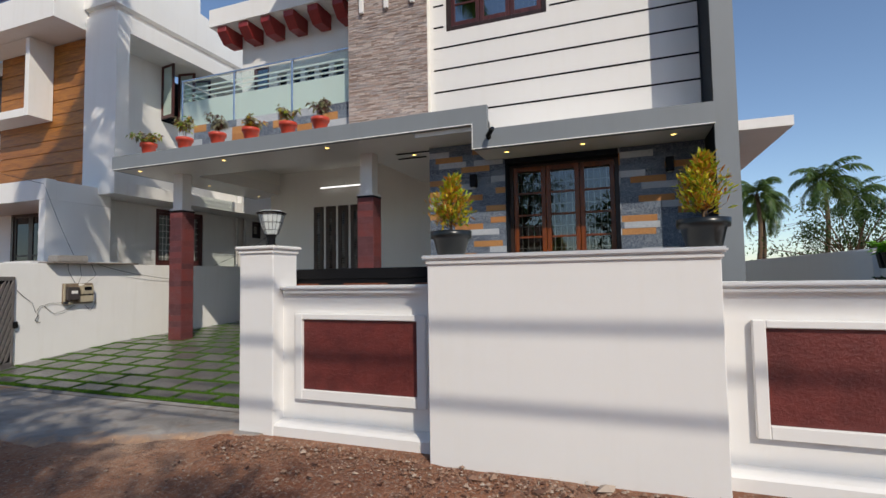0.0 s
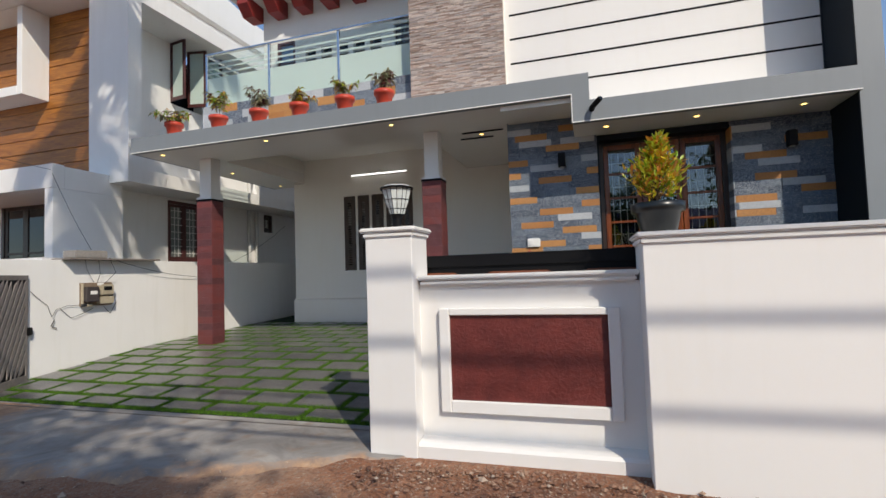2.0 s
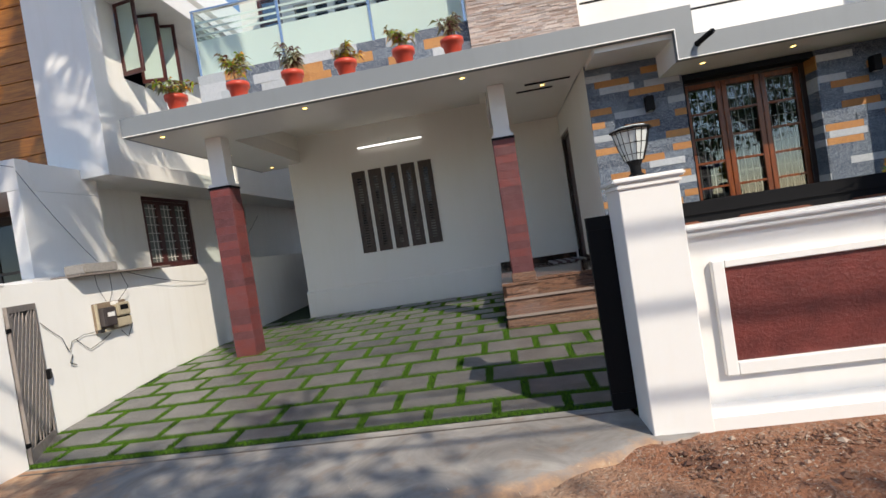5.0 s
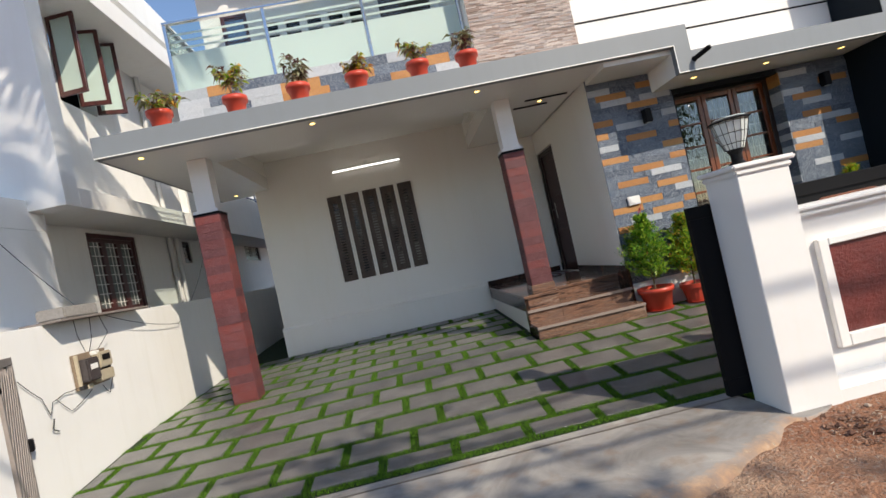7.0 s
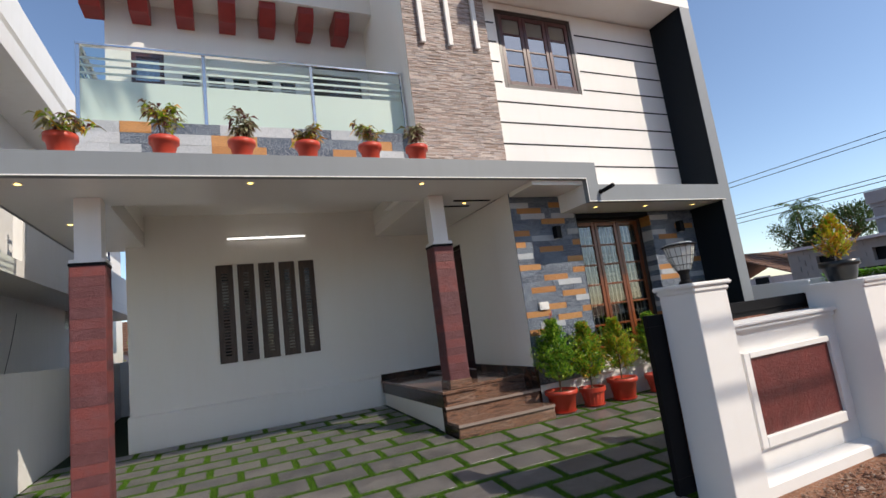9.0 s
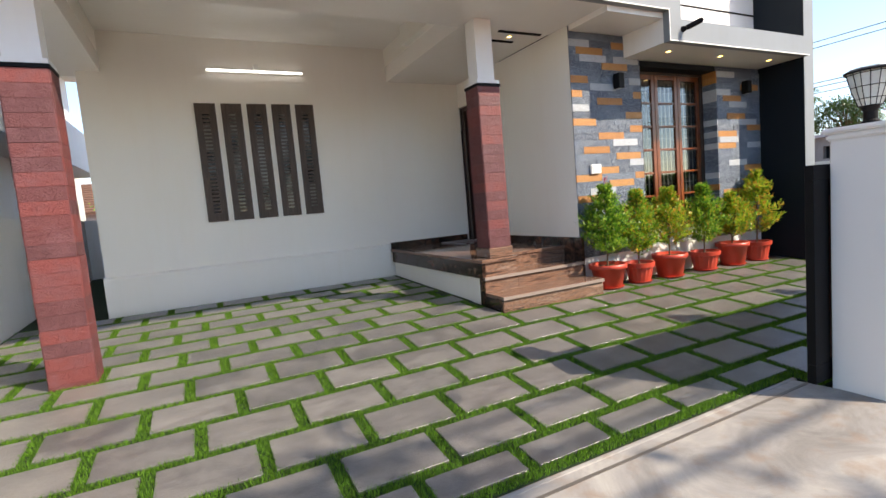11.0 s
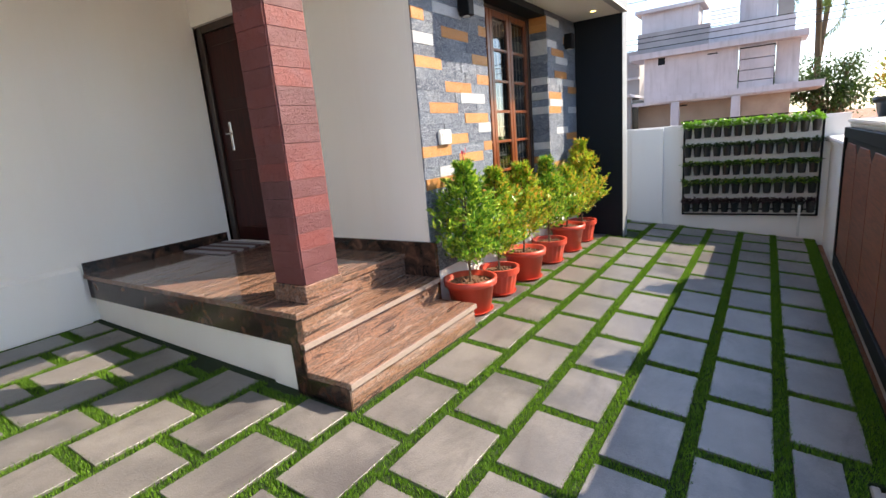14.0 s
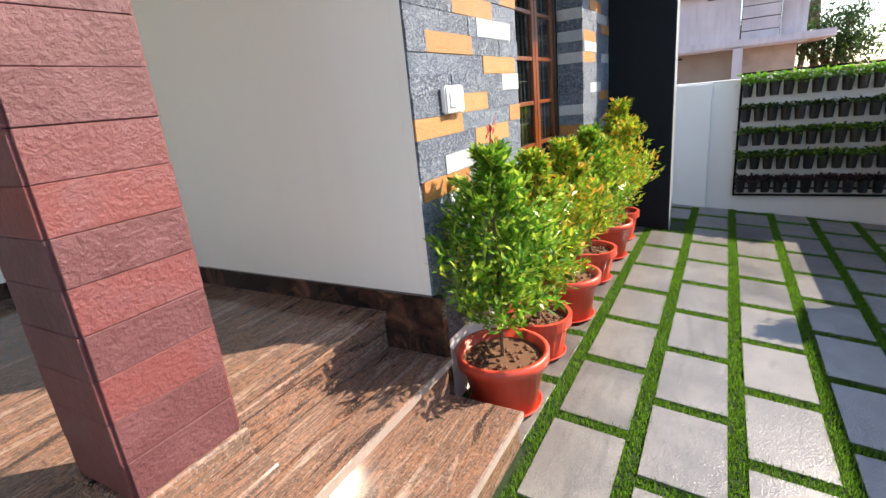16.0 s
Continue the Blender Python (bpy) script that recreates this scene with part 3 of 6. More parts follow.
def panel_wall(name, x0, x1, fx0, fx1):
    part(name, box(x0, x1, 3.60, 3.78, -0.1, 1.36), WHITE, None, "white compound wall with a framed maroon panel", "structure")
    part(name + "_footing", prism([(3.47, -0.1), (3.47, 0.235), (3.49, 0.255), (3.60, 0.275), (3.60, -0.1)], 0, x0 + 0.002, x1 - 0.002), WHITE, None, "", "structure")
    part(name + "_cap", moulded_cap(x0 + 0.03, x1 - 0.03, 3.575, 3.80, 1.43), WHITE, None, "", "structure")
    part(name + "_frame", frame_ring(fx0, fx1, 0.455, 1.19, fx0 + 0.075, fx1 - 0.075, 0.54, 1.14, 3.555, 3.597), WHITE, None, "", "structure")
    part(name + "_inset", box(fx0 + 0.075, fx1 - 0.075, 3.583, 3.598, 0.54, 1.14, 0.002), MAROON_INSET, None, "maroon textured plaster inset panel", "structure")


def inset_mat():
    n = Nodes("maroon_textured_plaster", 0.42)
    v = n.noise(5, 6, 0.6)
    c = n.ramp(v, (0.3, (0.085, 0.014, 0.012)), (0.7, (0.17, 0.032, 0.026)))
    n.set("Base Color", c)
    n.bump(n.math("ADD", n.math("MULTIPLY", n.patches(20, 0.09), 0.5), n.math("MULTIPLY", n.noise(38, 6, 0.65), 0.9)), 0.75, 0.012)
    return n.mat


MAROON_INSET = inset_mat()
panel_wall("compound_wall_west", -2.855, -1.34, -2.70, -1.47)
panel_wall("compound_wall_east", 0.56, 2.3, 0.755, 1.99)
part("compound_wall_middle", box(-1.34, 0.56, 3.30, 3.78, -0.1, 1.58, 0.005), WHITE, None, "plain white projecting compound wall", "structure")
part("compound_wall_middle_cap", moulded_cap(-1.34, 0.56, 3.30, 3.78, 1.65), WHITE, None, "", "structure")
part("wall_boundary_east", box(2.3, 2.45, 3.6, 16, -0.1, 1.70, 0.004), WHITE, None, "white east boundary wall", "structure")
part("boundary_pilaster", box(2.24, 2.3, 5.75, 6.2, 0.0, 1.68, 0.004), WHITE, None, "", "structure")
part("wall_boundary_west", box(-8.85, -8.70, 4.04, 16, -0.1, 1.80, 0.004), NEIGH, None, "white west boundary wall with electric meters", "structure")
part("wall_boundary_rear", box(-8.7, -7.8, 14.0, 14.15, -0.1, 1.80), NEIGH, None, "", "structure")
part("wall_neighbour_front", box(-16, -8.69, 3.80, 3.95, -0.1, 1.50, 0.004), NEIGH, None, "white neighbouring compound wall", "structure")


# ---- stone cladding on the front piers ----
LEFT_OCHRE = [(-2.54, 3.2), (-1.97, 3.3), (-2.14, 3.04), (-2.8, 2.87), (-2.25, 2.62), (-1.64, 2.7), (-1.78, 2.45), (-2.9, 2.71), (-2.7, 2.38), (-2.25, 2.21), (-1.72, 2.29), (-2.5, 2.04), (-1.97, 1.96), (-2.36, 1.79), (-1.66, 1.71), (-2.65, 1.67), (-2.11, 1.58), (-2.62, 1.41), (-2.4, 1.15), (-1.9, 1.3)]
LEFT_PALE = [(-2.75, 3.29), (-2.49, 3.12), (-1.95, 3.13), (-1.7, 2.87), (-2.35, 2.79), (-1.85, 2.62), (-2.8, 2.54), (-2.32, 2.38), (-2.02, 2.12), (-1.74, 1.87), (-1.93, 1.67), (-2.43, 1.49), (-2.58, 2.01), (-1.8, 1.05)]
RIGHT_OCHRE = [(0.14, 2.72), (0.23, 2.44), (0.02, 2.21), (0.0, 2.04), (0.68, 2.24), (0.55, 2.87), (0.6, 1.7), (0.1, 1.4)]
RIGHT_PALE = [(0.0, 3.03), (-0.1, 2.78), (0.27, 2.62), (0.5, 2.36), (0.05, 2.12), (0.68, 2.03), (0.25, 1.78), (0.6, 1.45)]
COURSE = 0.083
bevelled = {}


def cladding_mesh(length, mat, depth):
    key = (round(length, 2), mat.name, depth)
    if key not in bevelled:
        bm = box(0.0002, key[0] - 0.0002, -depth, 0, 0.0002, COURSE - 0.0002, 0.0015)
        me = bpy.data.meshes.new("stone")
        bm.to_mesh(me)
        bm.free()
        me.materials.append(mat)
        bevelled[key] = me
    return bevelled[key]


def clad_pier(name, x0, x1, y, z0, z1, ochre, pale, seed, facing=0):
    """Courses of split stone on a pier face; facing 0 the street, -90 the west."""
    if facing == 0:
        back = part(name, box(x0, x1, y + 0.004, 6.855, z0, z1), SLATE, None, "split stone cladding in blue grey, ochre and pale grey", "structure")
    else:
        back = part(name, box(x0 - 0.004, x0 - 0.002, y, 6.855, z0, z1), SLATE, None, "", "structure")
    rng = random.Random(seed)
    n = int((z1 - z0) / COURSE)
    rows = {}
    length = x1 - x0 if facing == 0 else 6.855 - y
    for k in range(n):
        taken = []
        if facing == 0:
            for lst, mat in ((ochre, OCHRE), (pale, PALE)):
                for a, z in lst:
                    if int((z - z0) / COURSE) == k:
                        b0, b1 = max(a - x0, 0), min(a + 0.42 - x0, length)
                        if b1 - b0 > 0.05 and all(b1 <= t[0] or b0 >= t[1] for t in taken):
                            taken.append((b0, b1, mat))
        elif rng.random() < 0.4:
            taken.append((0.0, length, rng.choice((OCHRE, PALE))))
        taken.sort(key=lambda t: t[0])
        pos, items = 0.0, []
        for a, b, mat in taken + [(length, length, None)]:
            while a - pos > 0.02:
                w = min(a - pos, rng.uniform(0.22, 0.5))
                if a - pos - w < 0.08:
                    w = a - pos
                items.append((pos, w, SLATE))
                pos += w
            if mat:
                items.append((a, b - a, mat))
                pos = b
        for p, w, mat in items:
            me = cladding_mesh(w, mat, 0.012 if mat is SLATE else 0.014)
            ob = new("stone", me)
            ob.parent = back
            zz = z0 + k * COURSE
            d = rng.random() * 0.0055
            if facing == 0:
                ob.location = (x0 + p, y + 0.008 - d, zz)
            else:
                ob.matrix_local = pose(x0 - 0.003 + d * 0.5, 6.855 - p, zz, 0, 0, -90)


clad_pier("pier_left", -2.638, -1.50, 6.65, 0.74, 3.455, LEFT_OCHRE, LEFT_PALE, 11)
clad_pier("pier_right", 0.02, 1.01, 6.65, 0.74, 3.128, RIGHT_OCHRE, RIGHT_PALE, 12)
clad_pier("pier_right_return", 0.02, 0.02, 6.65, 0.74, 3.128, [], [], 13, -90)


# ---- windows and door ----
def casement(name, x0, z0, w, h, rows, wood_top, label, category="window", y=6.86, glass=None):
    """A three-leaf casement in a dark frame."""
    ob = thing(name, (x0, y, z0), label, category)
    f = 0.07
    part("window_frame", boxes((0, f, 0, 0.14, 0, h), (w - f, w, 0, 0.14, 0, h), (f, w - f, 0, 0.14, h - f, h), (f, w - f, 0, 0.14, 0, f), w=0.004), DARKWOOD, ob, "dark wooden outer frame")
    lw = (w - 2 * f) / 3
    s = 0.065
    for i in range(3):
        lx = f + i * lw
        leaf_ob = part("sash", boxes((lx + 0.004, lx + s, 0.01, 0.05, f, h - f), (lx + lw - s, lx + lw - 0.004, 0.01, 0.05, f, h - f), (lx + s, lx + lw - s, 0.01, 0.05, f, f + s), (lx + s, lx + lw - s, 0.01, 0.05, h - f - s, h - f), w=0.004), wood_top, ob)
        g0, g1 = f + s, h - f - s
        step_h = (g1 - g0) / rows
        for r in range(1, rows):
            zz = g0 + r * step_h
            part("glazing_bar", box(lx + s, lx + lw - s, 0.014, 0.046, zz - 0.014, zz + 0.014, 0.003), wood_top, leaf_ob)
        for r in range(rows):
            part("pane", box(lx + s, lx + lw - s, 0.027, 0.033, g0 + r * step_h + (0.014 if r else 0), g0 + (r + 1) * step_h - (0.014 if r < rows - 1 else 0)), glass or PANE_CLEAR, leaf_ob)
    for i in range(3):
        lx = f + i * lw + s
        bm = bmesh.new()
        ww = lw - 2 * s
        for k in range(4):
            add_box(bm, lx + ww * (k + 0.5) / 4 - 0.005, lx + ww * (k + 0.5) / 4 + 0.005, 0.065, 0.075, f, h - f)
        n = int(h / 0.16)
        for k in range(n):
            zz = f + (h - 2 * f) * (k + 0.5) / n
            add_box(bm, lx, lx + ww, 0.065, 0.075, zz - 0.005, zz + 0.005)
        part("grille", bm, PLASTIC, ob, "pale steel window grille")
    return ob


def pane_clear(name, tint, gloss):
    n = Nodes(name, 0.0)
    out = n.t.nodes["Material Output"]
    tr = n.put("ShaderNodeBsdfTransparent", {"Color": (tint, tint * 1.03, tint, 1)})
    gl = n.put("ShaderNodeBsdfGlossy", {"Roughness": 0.01, "Color": (0.9, 0.93, 0.95, 1)})
    b = n.put("ShaderNodeBump", {"Height": n.noise(1.8, 2), "Strength": 0.06, "Distance": 0.02})
    n.t.links.new(b.outputs[0], gl.inputs["Normal"])
    mx = n.put("ShaderNodeMixShader", {0: n.schlick(gloss), 1: tr.outputs[0], 2: gl.outputs[0]})
    n.t.links.new(mx.outputs[0], out.inputs[0])
    return n.mat


PANE_CLEAR = pane_clear("window_pane_glass", 0.62, 0.085)
PANE_TINTED = pane_clear("reflective_window_glass", 0.3, 0.30)
casement("window", -1.50, 0.95, 1.52, 2.15, 6, TEAK, "tall three leaf varnished teak casement window with glass panes and steel grille")
casement("upper_window", -2.36, 5.16, 1.49, 1.34, 4, MAROONWOOD, "dark maroon brown three leaf upper casement window in a striped white wall", y=6.71, glass=PANE_TINTED)
# rooms behind the windows; near-black backs put their shade into the colour
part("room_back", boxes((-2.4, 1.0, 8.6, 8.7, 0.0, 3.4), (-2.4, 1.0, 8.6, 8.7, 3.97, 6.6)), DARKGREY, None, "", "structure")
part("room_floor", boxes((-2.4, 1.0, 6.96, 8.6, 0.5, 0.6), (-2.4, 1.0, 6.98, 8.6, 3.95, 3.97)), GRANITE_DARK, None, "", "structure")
part("room_ceiling", box(-2.4, 1.0, 6.96, 8.6, 3.3, 3.4), WHITE, None, "", "structure")


def front_door():
    ob = thing("door_1", (-2.60, 8.865, FLOOR), "closed dark red wooden front door with a steel handle", "door")
    part("door_frame", boxes((0, 0.10, -0.445, -0.385, 0, 2.18), (0, 0.10, 0.385, 0.445, 0, 2.18), (0, 0.10, -0.385, 0.385, 2.11, 2.18), (0.002, 0.10, 0.4452, 0.484, 0, 2.178), w=0.004), DARKWOOD, ob)
    leaf_ob = part("leaf", box(0.03, 0.07, -0.383, 0.383, 0.005, 2.108, 0.003), DOORWOOD, ob, "dark red wooden leaf")
    for z0, z1 in ((0.15, 0.75), (0.85, 1.35), (1.45, 1.98)):
        part("panel", box(0.022, 0.03, -0.28, 0.28, z0, z1, 0.004), DOORWOOD, leaf_ob)
    part("handle_plate", box(0.018, 0.03, 0.19, 0.23, 0.95, 1.24, 0.003), STEEL, leaf_ob, "brushed steel handle plate")
    part("handle", tube([(0.02, 0.21, 1.12), (-0.03, 0.21, 1.12), (-0.035, 0.12, 1.12)], 0.009, 8), STEEL, leaf_ob, "brushed steel lever")


front_door()


def doormat():
    ob = thing("doormat", (-2.93, 8.98, FLOOR), "grey and brown striped woven doormat on the granite floor", "doormat")
    ob.rotation_euler = (0, 0, radians(4))
    mats = (plain("mat_grey", (0.30, 0.29, 0.30), 0.95, 0, 0.3, 200, 1.0), plain("mat_brown", (0.10, 0.05, 0.05), 0.95, 0, 0.3, 200, 1.0))
    for k in range(7):
        x = -0.24 + k * 0.07
        part("stripe", box(x, x + 0.068, -0.32, 0.32, 0, 0.014, 0.004), mats[k % 2], ob)


doormat()
sw = thing("switch_box", (0, 0, 0), "white plastic switch box on the stone cladding", "switch")
part("box", box(-2.425, -2.26, 6.612, 6.642, 1.74, 1.855, 0.008, 2), PLASTIC, sw)
part("rocker", box(-2.40, -2.34, 6.604, 6.612, 1.765, 1.83, 0.003), PLASTIC, sw)


def wall_lamp(x, z):
    ob = thing("wall_lamp", (x, 6.63, z), "small black downlight on the stone pier", "lamp", "wall downlights")
    part("bracket", box(-0.03, 0.03, 0.0, 0.02, -0.05, 0.05), BLACK, ob)
    part("shade", box(-0.045, 0.045, -0.10, 0, -0.09, 0.09, 0.008), BLACK, ob)
    part("diffuser", lathe([(0.03, -0.097), (0.03, -0.0905)], 12, 0, -0.05), LAMPGLASS, ob)


wall_lamp(-1.94, 2.84)
wall_lamp(0.60, 2.84)


def jali(x0):
    """A tall dark panel with a column of ventilation slots, glazed behind."""
    w, h = 0.252, 1.55
    ob = thing("vent_panel", (x0 + w / 2, BACK, 1.555), "dark brown slotted vertical vent panel on the cream carport wall", "vent", "five slotted panels")
    n = 27
    sw_, pitch = 0.085, (h - 0.22) / n
    bm = bmesh.new()
    add_box(bm, -w / 2, -sw_ / 2, -0.022, 0, 0, h)
    add_box(bm, sw_ / 2, w / 2, -0.022, 0, 0, h)
    add_box(bm, -sw_ / 2, sw_ / 2, -0.022, 0, 0, 0.11)
    add_box(bm, -sw_ / 2, sw_ / 2, -0.022, 0, h - 0.11, h)
    part("board", bm, JALIWOOD, ob)
    part("glass", box(-sw_ / 2, sw_ / 2, -0.006, -0.002, 0.11, h - 0.11), SLOTGLASS, ob, "dark glossy glass")
    bm = bmesh.new()
    for k in range(n):
        z = 0.11 + k * pitch
        add_box(bm, -sw_ / 2 + 0.001, sw_ / 2 - 0.001, -0.020, -0.007, z + pitch * 0.45, z + pitch)
    tagged(part("rung_column", bm, JALIWOOD, ob, "short dark brown rungs"), kind="stuff")


JALIWOOD = wood("brown_grey_wood", (0.045, 0.030, 0.022), (0.095, 0.066, 0.050), 0.5)
for k in range(5):
    jali(-6.565 + k * 0.3205)


def tube_light():
    ob = thing("tube_light", (-5.75, BACK, 3.53), "lit white tube light on the carport wall", "lamp")
    part("batten", box(-0.63, 0.63, -0.03, 0, -0.02, 0.03, 0.004), PLASTIC, ob)
    part("tube", tube([(-0.61, -0.045, 0), (0.61, -0.045, 0)], 0.014, 8), TUBEGLOW, ob, "glowing white tube")
    part("fixing", box(-0.03, 0.03, -0.04, 0, 0.03, 0.10, 0.004), PLASTIC, ob)


tube_light()


def spot(x, y, z):
    ob = thing("spotlight", (x, y, z), "small round lit recessed ceiling spotlight with a white rim", "spotlight", "soffit spotlights")
    part("rim", lathe([(0.028, 0.0), (0.045, -0.004), (0.045, 0.002), (0.028, 0.003)], 16), PLASTIC, ob)
    part("bulb", lathe([(0.027, -0.002), (0.02, -0.001)], 12), SPOTGLOW, ob, "warm glowing bulb")


for sx, sy, sz in ((-8.09, 6.24, CAN), (-6.12, 6.2, CAN), (-4.14, 6.22, CAN), (-2.15, 6.28, CAN), (-1.39, 6.30, 3.13), (-0.41, 6.30, 3.13), (0.63, 6.29, 3.13), (-8.08, 7.8, CAN), (-8.09, 9.3, CAN), (-3.1, 7.15, CAN)):
    spot(sx, sy, sz + 0.003)


def slot_grille(x0, x1, y):
    ob = thing("linear_vent", ((x0 + x1) / 2, y, CAN + 0.004), "long thin black linear slot in the white porch ceiling", "vent", "porch ceiling slots")
    w = (x1 - x0) / 2
    part("frame", frame_flat(w), BLACK, ob)


def frame_flat(w):
    return boxes((-w, w, -0.022, -0.008, -0.012, 0), (-w, w, 0.008, 0.022, -0.012, 0), (-w, -w + 0.02, -0.008, 0.008, -0.012, 0), (w - 0.02, w, -0.008, 0.008, -0.012, 0))


slot_grille(-3.35, -2.75, 7.0)
slot_grille(-3.45, -2.95, 7.3)


def cctv(x, y, z):
    ob = thing("security_camera", (x, y, z), "small black bullet security camera on the grey canopy edge", "camera")
    part("mount", lathe([(0.035, 0), (0.03, 0.02), (0.015, 0.05)], 12), BLACK, ob)
    ob.children[0].rotation_euler = (radians(90), 0, 0)
    part("body", tube([(0.0, -0.05, 0.0), (0.09, -0.17, 0.05)], 0.03, 12), BLACK, ob)
    part("lens", tube([(0.09, -0.17, 0.05), (0.098, -0.182, 0.055)], 0.022, 12), PANE, ob)


cctv(-1.55, 5.98, 3.27)

# ---- upper floor front ----
GROOVES = [3.575, 3.91, 4.245, 4.585, 4.92, 5.245, 5.58, 5.915, 6.24]
bands = thing("groove_set", (0, 0, 0), "thin dark horizontal grooves in the white upper wall", "groove")
bands.name = "wall_grooves"
tagged(bands, kind="structure")
for z in GROOVES:
    segs = [(-2.56, 1.0)] if z < 5.08 else [(-2.56, -2.40), (-0.83, 1.0)]
    for a, b in segs:
        if z < 3.7:
            a = -1.55
        part("groove", box(a, b, FRONT - 0.004, FRONT + 0.0, z - 0.012, z + 0.012), BLACK, bands)

# stone tower with ledgestone strips
TW = (-3.97, -2.62)
tower = part("tower", box(TW[0], TW[1], 6.585, 8.425, 3.70, 8.2), CREAM, None, "tower clad in thin taupe ledge stone strips", "structure")


def ledge_strips():
    rng = random.Random(3)
    bm = bmesh.new()
    v, f = [], []
    made = 0
    z = 3.70
    while z < 7.4:
        h = rng.uniform(0.013, 0.024)
        x = TW[0]
        while x < TW[1]:
            w = min(rng.uniform(0.04, 0.20), TW[1] - x)
            if TW[1] - x - w < 0.03:
                w = TW[1] - x
            d = rng.uniform(0.004, 0.014)
            if made < 300:
                sm = box(x, x + w, 6.585 - d, 6.585, z, z + h - 0.001)
                part("ledge_strip", sm, LEDGE_STRIPS, tower)
                made += 1
                x += w
                continue
            i = len(v)
            y1 = 6.585
            for p in ((x, y1 - d, z), (x + w, y1 - d, z), (x + w, y1, z), (x, y1, z), (x, y1 - d, z + h - 0.002), (x + w, y1 - d, z + h - 0.002), (x + w, y1, z + h), (x, y1, z + h)):
                v.append(p)
            for q in ((4, 5, 6, 7), (0, 1, 5, 4), (1, 2, 6, 5), (3, 0, 4, 7), (0, 3, 2, 1)):
                f.append([i + k for k in q])
            x += w
        z += h
    me = bpy.data.meshes.new("ledge_stones")
    me.from_pydata(v, [], f)
    me.materials.append(LEDGE_STRIPS)
    ob = new("ledge_stones", me)
    ob.parent = tower
    tagged(ob, "thin stacked strips of taupe and pink ledge stone", kind="stuff")


def ledge_mat():
    n = Nodes("ledge_stone_strips", 0.7)
    c = n.ramp(n.math("FRACT", n.math("ADD", n.island(), n.rand())), (0.0, (0.22, 0.155, 0.125)), (0.25, (0.40, 0.30, 0.26)), (0.5, (0.52, 0.44, 0.40)), (0.75, (0.34, 0.30, 0.29)), (1.0, (0.27, 0.21, 0.18)))
    c = n.mix(n.ramp(n.noise(50, 4), (0.5, 0.0), (0.75, 0.6)), c, (0.15, 0.12, 0.11))
    n.set("Base Color", c)
    n.bump(n.noise(80, 4), 0.6, 0.008)
    return n.mat


LEDGE_STRIPS = ledge_mat()
ledge_strips()
for k, x in enumerate((-3.71, -3.28, -2.84)):
    part("tower_bar", box(x - 0.035, x + 0.035, 6.52, 6.56, 5.64, 8.0, 0.004), WHITE, None, "", "structure")
# added slab above the view, sized to cast shade on the terrace wall
part("tower_cap", box(-5.50, -2.55, 5.95, 8.5, 8.2, 8.35), WHITE, None, "", "structure")

# balcony: stone band, terrace, railing
clad_band = part("balcony_band", box(-7.78, -3.97, 6.77, 6.95, 3.70, 4.36), SLATE, None, "split stone band below the glass railing", "structure")
rng = random.Random(21)
for k in range(5):
    x, zz = -7.78, 3.70 + k * 0.131
    while x < -4.0:
        w = min(round(rng.uniform(0.25, 0.5), 1), -3.97 - x)
        mat = rng.choice((SLATE, SLATE, SLATE, OCHRE, OCHRE, PALE)) if k % 2 else rng.choice((SLATE, SLATE, SLATE, PALE, OCHRE))
        ob = new("stone", cladding_mesh(w, mat, 0.014))
        ob.parent = clad_band
        ob.location = (x, 6.766 - rng.random() * 0.005, zz)
        ob.scale = (1, 1, 0.131 / COURSE)
        x += w
part("balcony_side_band", box(-7.78, -7.60, 6.95, 8.05, 3.70, 4.36), SLATE, None, "", "structure")
part("terrace_floor", box(-7.6, -3.975, 6.95, 8.425, 4.10, 4.14), CREAM, None, "", "structure")


def railing():
    ob = thing("glass_railing", (-5.88, 6.85, 4.37), "steel and glass balcony railing with a frosted lower band", "railing")
    xs = [-7.77, -6.52, -5.25, -4.0]
    ox = 5.88
    for x in xs:
        part("post", box(x + ox - 0.02, x + ox + 0.02, -0.02, 0.02, 0, 0.90, 0.003), STEEL, ob, "square steel post")
    part("post", box(-7.77 + ox - 0.02, -7.77 + ox + 0.02, 1.16, 1.2, 0, 0.90, 0.003), STEEL, ob, "square steel post")
    part("handrail", boxes((-7.79 + ox, -3.98 + ox, -0.03, 0.03, 0.90, 0.93), (-7.80 + ox, -7.74 + ox, 0.03, 1.2, 0.90, 0.93), w=0.004), STEEL, ob, "flat steel handrail")
    for a, b in zip(xs, xs[1:]):
        part("glass_panel", box(a + ox + 0.022, b + ox - 0.022, -0.005, 0.005, 0.02, 0.88), CLEAR, ob, "clear glass sheet")
        part("frosted_band", box(a + ox + 0.022, b + ox - 0.022, -0.008, -0.006, 0.02, 0.50), FROSTED, ob, "pale green frosted film")
        for z in (0.56, 0.65, 0.74):
            part("film_strip", box(a + ox + 0.022, b + ox - 0.022, -0.008, -0.006, z, z + 0.028), FROSTED, ob, "thin frosted strip")
    part("side_glass", box(-7.775 + ox, -7.765 + ox, 0.03, 1.16, 0.02, 0.88), CLEAR, ob, "clear glass sheet")
    for z in (0.56, 0.65, 0.74):
        part("film_strip", box(-7.763 + ox, -7.761 + ox, 0.03, 1.16, z, z + 0.028), FROSTED, ob, "thin frosted strip")


railing()
